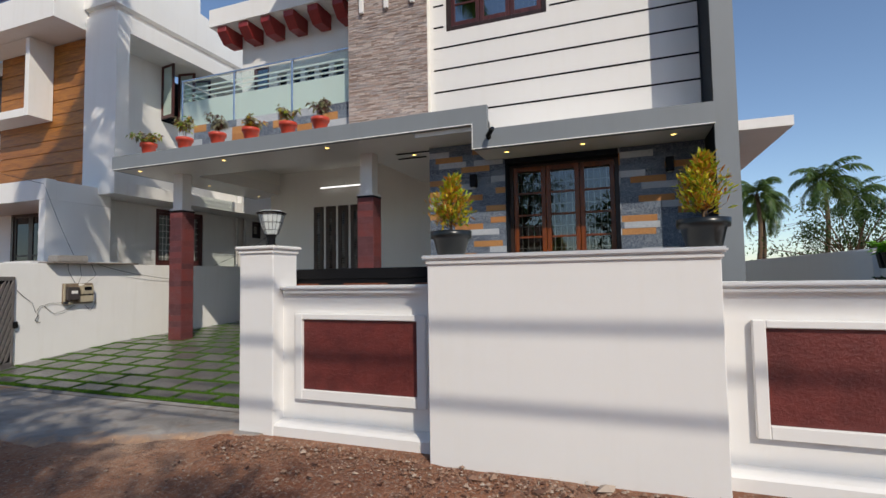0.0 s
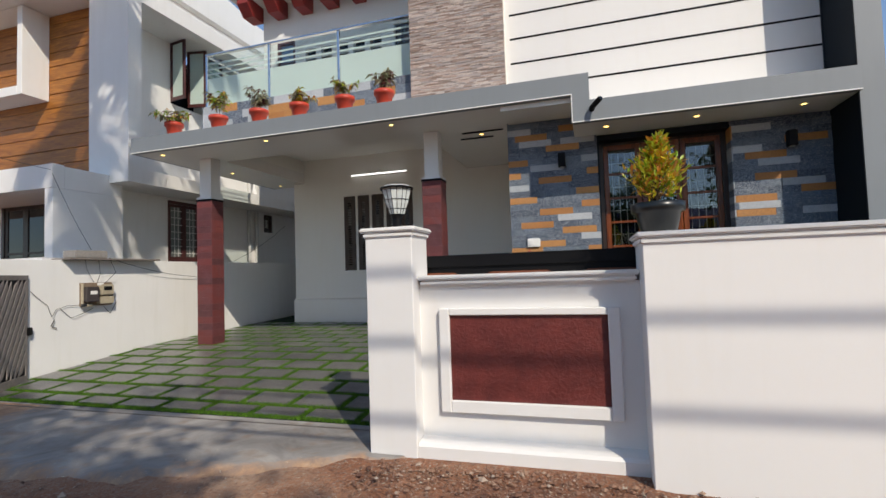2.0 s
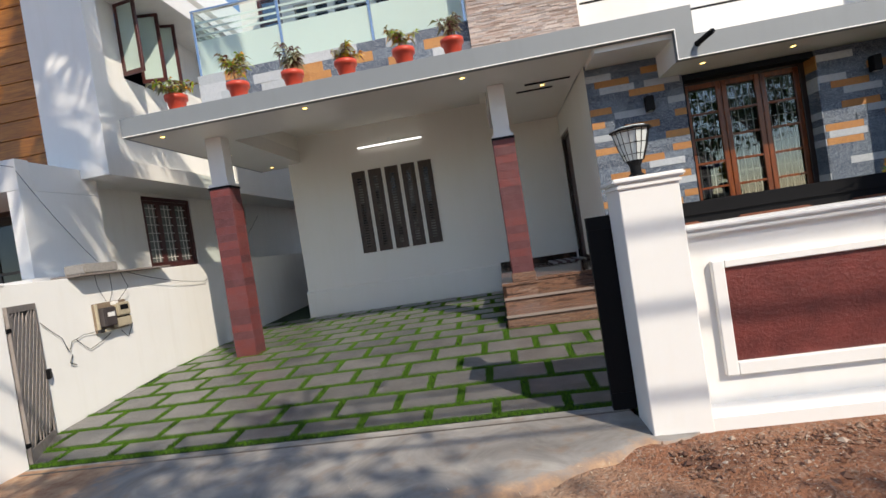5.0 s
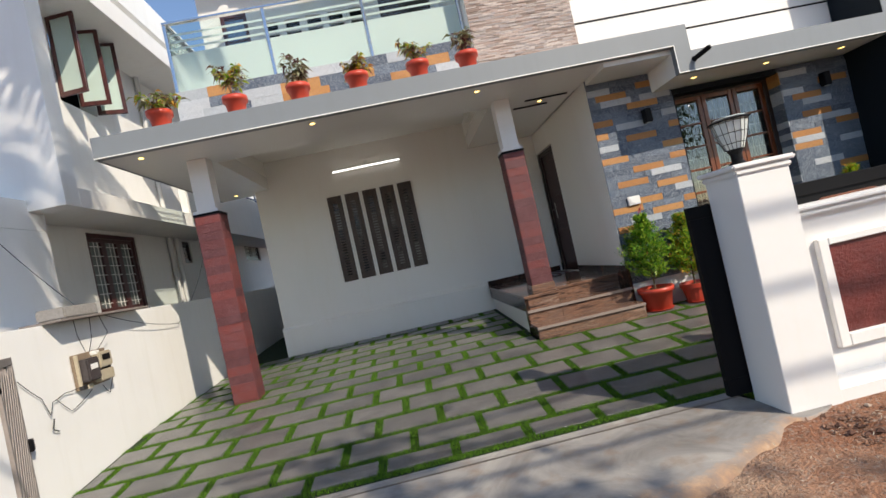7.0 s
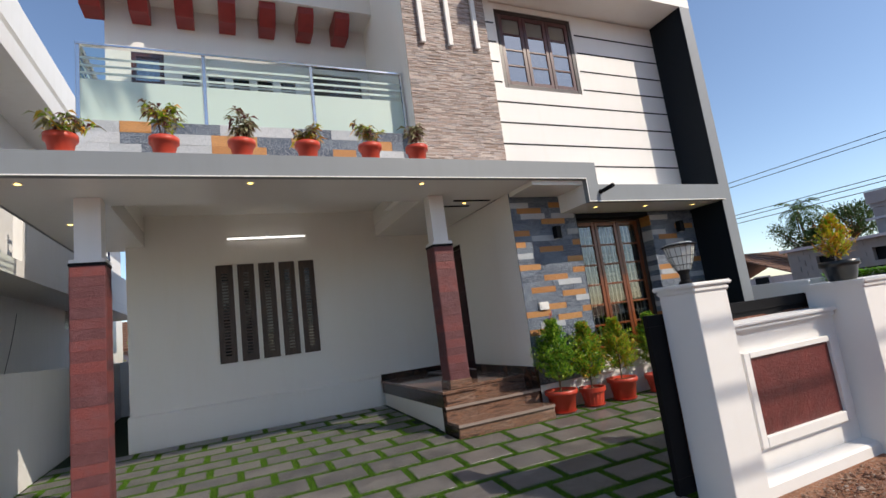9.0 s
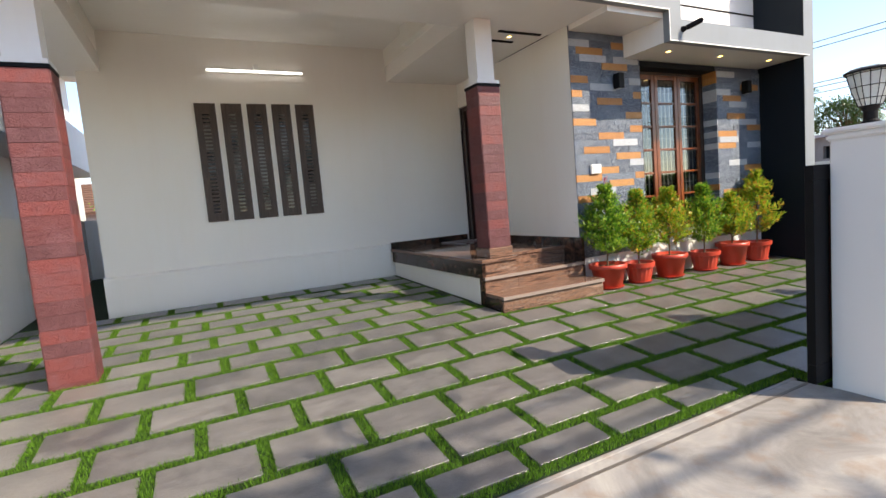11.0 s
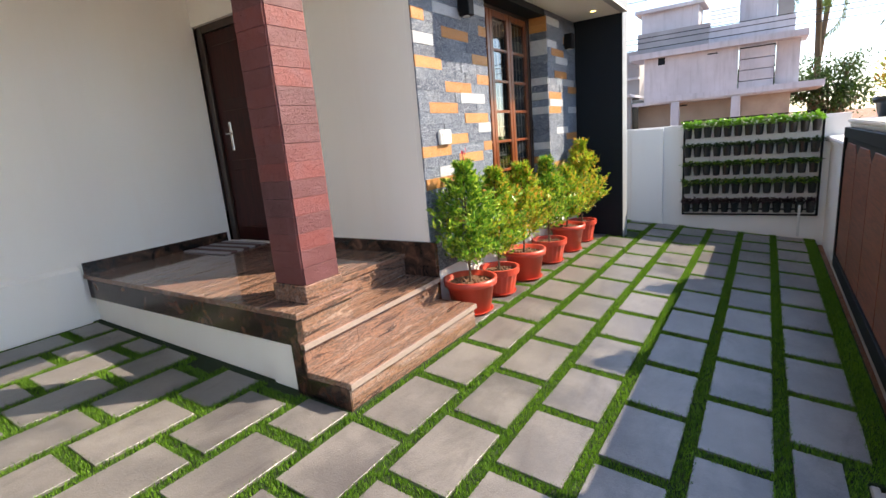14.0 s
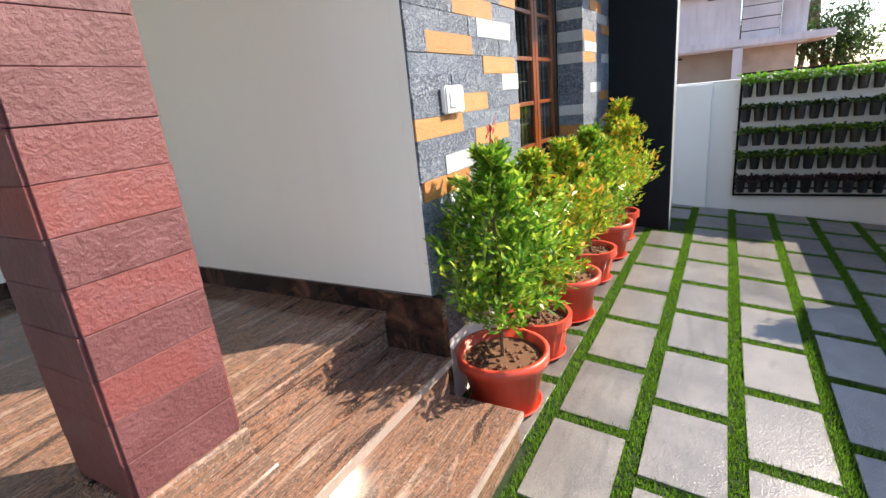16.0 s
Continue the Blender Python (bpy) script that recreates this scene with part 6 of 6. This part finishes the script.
def tree(x, y, crown, rad, seed, mat, label, count=5000, leaf_len=0.16, lean=(0, 0), clumps=34, trunk_r=0.16):
    rng = np.random.default_rng(seed)
    ob = thing("tree", (x, y, 0.0), label, "tree", "trees around")
    cx, cy, cz = lean[0], lean[1], crown
    fork = Vector((cx * 0.7, cy * 0.7, crown - rad[2] * 1.0))
    bm = tube([(0, 0, -0.2), (cx * 0.3, cy * 0.3, fork.z * 0.5), fork], trunk_r, 9, None, trunk_r * 0.6)
    pts, dirs = [], []
    for i in range(clumps):
        u = rng.normal(0, 1, 3)
        u /= np.linalg.norm(u)
        r = rng.uniform(0.35, 1.0)
        c = np.array([cx, cy, cz]) + u * np.array(rad) * r
        tube([fork, fork.lerp(Vector(c), 0.5) + Vector((0, 0, 0.2)), Vector(c)], trunk_r * 0.28, 5, bm, 0.02)
        m = count // clumps
        cr = min(rad) * rng.uniform(0.16, 0.34)
        for _ in range(m):
            p = c + rng.normal(0, 1, 3) * cr * (1, 1, 0.6)
            pts.append(p)
            dirs.append(rng.normal(0, 1, 3) + u * 0.5)
    part("trunk", bm, BARK, ob, "grey brown forked trunk")
    f = new("crown", leaf_mesh("crown", pts, dirs, leaf_len, leaf_len * 0.45, mat, rng))
    f.parent = ob
    tagged(f, kind="stuff")
    return ob


palm(-5.0, 1.0, 10.6, 3.6, 1, "tall coconut palm leaning over the street", (-1.8, 5.2), 13, 0.0, 40)
tree(1.4, -6.4, 7.6, (3.0, 2.8, 1.5), 3, LEAFD, "spreading green street tree with an open crown", 5200, 0.20, (-1.9, 2.0), 26)
tree(4.2, -8.4, 7.6, (3.1, 1.25, 1.0), 4, LEAFD, "dense green street tree leaning over the verge", 5000, 0.20, (-2.3, 3.2), 40)
for k, tx in enumerate((-17, -12.5, -5, 0.5, 6, 11)):
    tree(tx, -13.0 - (k % 2) * 2.5, 4.6 + (k % 3), (2.6, 2.2, 2.4), 50 + k, LEAFD, "dark green leafy tree across the street", 1800, 0.34)
for i, (px, py, pt, fr) in enumerate(((6.9, 30, 5.6, 3.0), (10.2, 31, 5.9, 2.8), (12.7, 34, 4.9, 2.9), (15.5, 33, 5.2, 2.8), (19.5, 36, 5.5, 3.0), (8.5, 36, 4.6, 2.8))):
    palm(px, py, pt + (i % 3) * 0.35, fr * (0.66, 0.80, 0.72)[i % 3], 10 + i, n=22 + i, leaflets=26)
palm(19.5, 3.1, 7.2, 3.0, 20, "coconut palm behind the lilac grey building", (0.2, 0.3), 16)
palm(24.0, 2.2, 9.5, 2.8, 21, "taller coconut palm behind the lilac grey building", (0.2, -0.8), 16)
palm(25.0, -1.5, 6.0, 2.6, 22, n=16, leaflets=20)
palm(32.5, 22.5, 6.6, 2.2, 23, n=14, leaflets=18)
palm(40, 21.0, 5.6, 2.3, 24, n=14, leaflets=18)
tree(31.5, 22.0, 4.6, (1.6, 2.2, 1.7), 30, LEAFD, "dark green round crowned tree behind the tiled roof", 3600, 0.22)
tree(33.0, 19.6, 5.2, (1.6, 2.0, 1.4), 31, LEAFD, "dark green spreading tree behind the grey house", 3600, 0.22)
tree(24.0, 24.5, 2.0, (2.2, 2.6, 1.3), 32, LEAF, "low bright green bushy tree beside the tiled house", 2600, 0.20)
tree(9.8, 27.0, 3.1, (3.5, 2.2, 1.7), 33, LEAFD, "low dense green bushes beyond the east wall", 4200, 0.20)
tree(15.5, 28.0, 3.0, (3.5, 2.2, 1.6), 34, LEAFD, "low dense green bushes behind the parked car", 4200, 0.20)
tree(21.5, 5.0, 2.6, (1.4, 2.0, 1.3), 35, LEAFD, "green bushy tree beside the lilac grey building", 7000, 0.18)
tree(18.0, 2.6, 2.4, (1.2, 1.6, 1.2), 36, LEAFD, "small green tree below the palms", 5000, 0.16)
tree(-8.6, 22.0, 2.4, (0.9, 2.0, 1.1), 37, LEAF, "bright green shrub tree at the end of the side passage", 2600, 0.14)
tree(-8.0, 26.0, 2.0, (2.0, 2.0, 1.0), 38, LEAFY, "yellow green bush at the end of the side passage", 2000, 0.14)


def parked_car():
    ob = thing("parked_car", (10.6, 20.5, 0.55), "dark silver hatchback parked beyond the east boundary wall", "car")
    body = plain("dark_silver_car_paint", (0.10, 0.11, 0.12), 0.25, 0.6, 0.1, 3)
    part("body", prism([(-2.0, 0.25), (2.0, 0.25), (2.0, 0.85), (1.3, 0.98), (-1.95, 1.0)], 1, -0.85, 0.85, 0.04), body, ob)
    part("cabin", prism([(-1.75, 1.0), (1.0, 0.98), (0.45, 1.52), (-1.35, 1.55)], 1, -0.72, 0.72, 0.03), PANE, ob)
    part("roof", prism([(-1.35, 1.55), (0.45, 1.52), (0.40, 1.58), (-1.30, 1.61)], 1, -0.70, 0.70, 0.01), body, ob)
    for x in (-1.25, 1.25):
        for y in (-0.87, 0.70):
            w = part("wheel", lathe([(0.30, 0), (0.32, 0.05), (0.32, 0.13), (0.30, 0.17)], 20), BLACKPOT, ob)
            w.matrix_local = pose(x, y + 0.17, 0.32, 90, 0, 0)
    part("plinth", box(-2.4, 2.4, -1.2, 1.2, -0.65, 0.0), DIRT, ob, "raised earth under the car")


parked_car()
for y0, zz in ((0, 6.05), (0, 5.85), (0, 4.65), (0, 4.5), (0, 4.3)):
    ob = thing("overhead_cable", (13.2, 15, zz), "black overhead cable strung along the far road", "cable", "far road cables")
    part("cable", tube([(0, -55, 0.3), (0, -25, -0.1), (0, 0, 0), (0, 45, 0.9)], 0.014, 5), RUBBER, ob)
for k, (yy, zz) in enumerate(((-1.9, 7.35), (-1.9, 6.85), (-1.9, 6.30))):
    ob = thing("overhead_cable", (0, yy, zz), "thick black overhead cable strung above the street", "cable", "street cables")
    part("cable", tube([(-45, 0, 0.5), (-15, 0, 0.05), (0, 0, 0), (15, 0, 0.05), (45, 0, 0.5)], 0.026, 6), RUBBER, ob)
# houses across the street, which the windows mirror
for k, (hx, hw) in enumerate(((-9, 9), (4, 8))):
    ob = thing("street_house", (hx, -15, 0), "white flat roofed house across the street with a blue sheet roof", "house", "houses across the street")
    part("wall", box(-hw / 2, hw / 2, -4, 0, 0, 3.2), NEIGH, ob)
    part("roof", prism([(-4.4, 3.2), (0.5, 3.2), (0.5, 3.35), (-2, 4.6), (-4.4, 3.35)], 0, -hw / 2 - 0.4, hw / 2 + 0.4), plain_blue if k else ROOFTILE, ob)
    for i in range(3):
        w = part("window", box(-hw / 2 + 1 + i * 2.5, -hw / 2 + 2.2 + i * 2.5, 0.0, 0.03, 1.1, 2.3), PANE, ob)
        part("sill", box(-hw / 2 + 0.9 + i * 2.5, -hw / 2 + 2.3 + i * 2.5, 0.0, 0.1, 1.0, 1.1), NEIGH, w)

# ---- loose stones and litter on the verge ----
rng = np.random.default_rng(77)


def rubble():
    v, f = [], []
    oct_v = np.array([(1, 0, 0), (-1, 0, 0), (0, 1, 0), (0, -1, 0), (0, 0, 1), (0, 0, -1)], float)
    oct_f = [(0, 2, 4), (2, 1, 4), (1, 3, 4), (3, 0, 4), (2, 0, 5), (1, 2, 5), (3, 1, 5), (0, 3, 5)]
    for i in range(10400):
        if i < 4600:
            x, y = rng.uniform(-3.2, 3.5), 3.42 - abs(rng.normal(0, 0.28))
            if -1.36 < x < 0.58:
                y -= 0.16
        else:
            x, y = rng.uniform(-10, 3.5), rng.uniform(0.2, 3.3)
            if -8 < x < -3.4 and y > 2.6:
                continue
        s = rng.gamma(1.6, 0.0035) + 0.0025
        if i % 70 == 0:
            s *= 2.2
        q = oct_v * rng.uniform(0.6, 1.2, (6, 1)) * s * (1.2, 1.0, 0.7)
        a = rng.uniform(0, 6.28)
        R = np.array([[math.cos(a), -math.sin(a), 0], [math.sin(a), math.cos(a), 0], [0, 0, 1]])
        b = len(v)
        bank = math.exp(-((y - 2.85) / 0.35) ** 2) * (0.05 if x > -3.0 else 0)
        z = street_z(x, y) + bank - 0.012
        v += [tuple(R @ p + (x, y, z + s * 0.5)) for p in q]
        f += [tuple(b + k for k in t) for t in oct_f]
    me = bpy.data.meshes.new("loose_stones")
    me.from_pydata(v, [], f)
    n = Nodes("mixed_gravel", 0.9)
    n.set("Base Color", n.ramp(n.island(), (0.0, (0.10, 0.045, 0.03)), (0.4, (0.26, 0.14, 0.09)), (0.80, (0.30, 0.19, 0.13)), (1.0, (0.44, 0.36, 0.29))))
    me.materials.append(n.mat)
    tagged(new("loose_stones", me), "loose gravel and clods of red earth", "gravel", kind="stuff")


rubble()


def straw():
    n = 2600
    pts = np.column_stack([rng.uniform(-9, 3.3, n), rng.uniform(0.6, 3.3, n), np.zeros(n)])
    pts[:, 2] = [street_z(x, y) + (0.05 * math.exp(-((y - 2.85) / 0.35) ** 2) if x > -3 else 0) + 0.012 for x, y, _ in pts]
    dirs = np.column_stack([rng.normal(0, 1, n), rng.normal(0, 1, n), rng.normal(0, 0.12, n)])
    me = leaf_mesh("dry_litter", pts, dirs, 0.032, 0.006, plain("dry_straw", (0.50, 0.42, 0.32), 0.9, 0, 0.3, 50), rng)
    tagged(new("dry_litter", me), "dry straw and leaf litter on the earth", "litter", kind="stuff")


straw()

# ---- turf blades and pavers ----
PITCH_X, PITCH_Y, GAP = 0.56, 0.38, 0.074


def phase(row):
    return (0.24 if row % 2 else 0.52) - 0.03 * row


def blocked(x, y):
    """Where the yard holds something other than turf."""
    if x < -8.69 or x > 2.29 or y < 4.03:
        return True
    if y > 6.24 and -4.06 < x < -2.67:
        return True
    if y > 6.64 and x >= -2.67:
        return True
    if y > 6.03 and x > 1.01 and y < 6.99 and x < 1.26:
        return True
    return y > 9.29


def tile_spans():
    for row in range(-1, 14):
        y0 = 4.33 + PITCH_Y * row + GAP / 2
        y1 = y0 + PITCH_Y - GAP
        low = y0
        y0 = max(y0, 4.10)
        if y1 > 9.32:
            break
        for k in range(-20, 8):
            x0 = phase(row) + PITCH_X * k + GAP / 2
            x1 = x0 + PITCH_X - GAP
            a, b = max(x0, -8.66), min(x1, 2.26)
            y0 = max(low, 3.98 if a > -3.15 else 4.10)
            cy = (y0 + y1) / 2
            if b - a < 0.1:
                continue
            if y1 > 6.24 and a < -2.68 and b > -4.05:
                if a < -4.05:
                    b = min(b, -4.07)
                elif b > -2.67:
                    a = max(a, -2.66)
                else:
                    continue
            yy1 = min(y1, 6.66) if a > -4.05 and y1 > 6.6 else y1
            if b - a < 0.1 or blocked((a + b) / 2, cy) or yy1 - y0 < 0.1:
                continue
            yield a, b, y0, yy1, row


def blades():
    g = np.random.default_rng(5)
    n = 1100000
    x = g.uniform(-8.69, 2.29, n)
    y = 3.87 + (9.25 - 3.87) * g.uniform(0, 1, n) ** 1.12
    row = np.floor((y - 4.33) / PITCH_Y)
    fy = (y - 4.33) - row * PITCH_Y
    ph = np.where(row % 2 == 1, 0.24, 0.52) - 0.03 * row
    fx = (x - ph) % PITCH_X
    e = GAP / 2 + 0.007
    gap = (fy < e) | (fy > PITCH_Y - e) | (fx < e) | (fx > PITCH_X - e) | (y < np.where(x > -3.15, 3.975, 4.10))
    ok = gap & ((y > 4.03) | (x > -3.19)) & ~((y > 6.24) & (x > -4.06) & (x < -2.67)) & ~((y > 6.64) & (x >= -2.67)) & ~((y > 6.03) & (x > 1.01) & (x < 1.26))
    x, y = x[ok], y[ok]
    n = len(x)
    z = 0.12 + 0.095 * (np.minimum(y, 6.3) - 3.5) - 0.015 * np.maximum(np.minimum(x, 3) + 4, 0) + 0.03 * np.maximum(y - 6.3, 0)
    h = g.uniform(0.014, 0.030, n)
    a = g.uniform(0, 6.28, n)
    w = g.uniform(0.0018, 0.0034, n)
    lx, ly = g.normal(0, 0.006, n), g.normal(0, 0.006, n)
    dx, dy = np.cos(a) * w, np.sin(a) * w
    v = np.empty((n, 3, 3))
    v[:, 0] = np.column_stack([x - dx, y - dy, z])
    v[:, 1] = np.column_stack([x + dx, y + dy, z])
    v[:, 2] = np.column_stack([x + lx, y + ly, z + h])
    me = bpy.data.meshes.new("turf_blades")
    me.vertices.add(n * 3)
    me.vertices.foreach_set("co", v.ravel())
    me.loops.add(n * 3)
    me.loops.foreach_set("vertex_index", np.arange(n * 3, dtype=np.int32))
    me.polygons.add(n)
    me.polygons.foreach_set("loop_start", np.arange(0, n * 3, 3, dtype=np.int32))
    me.update(calc_edges=True)
    me.materials.append(GRASS)
    ob = new("turf_blades", me)
    ob.parent = turf
    tagged(ob, "short bright green turf blades", kind="stuff")


blades()
paver_meshes = {}
prng = random.Random(8)
for a, b, y0, y1, row in tile_spans():
    key = (round(b - a, 2), round(y1 - y0, 2))
    if key not in paver_meshes:
        hx, hy = key[0] / 2, key[1] / 2
        bm = box(-hx, hx, -hy, hy, -0.03, 0.013, 0.002)
        me = bpy.data.meshes.new("paver")
        bm.to_mesh(me)
        bm.free()
        me.materials.append(PAVER)
        paver_meshes[key] = me
    cx, cy = (a + b) / 2, (y0 + y1) / 2
    ob = new("paver", paver_meshes[key])
    ob.parent = turf
    ob.location = (cx, cy, ground_z(cx, cy) + prng.uniform(-0.002, 0.003))
    ob.rotation_euler = (math.atan(0.095 if cy < 6.3 else 0.03), math.atan(0.015 if cx > -4 else 0.0), radians(prng.uniform(-0.5, 0.5)))
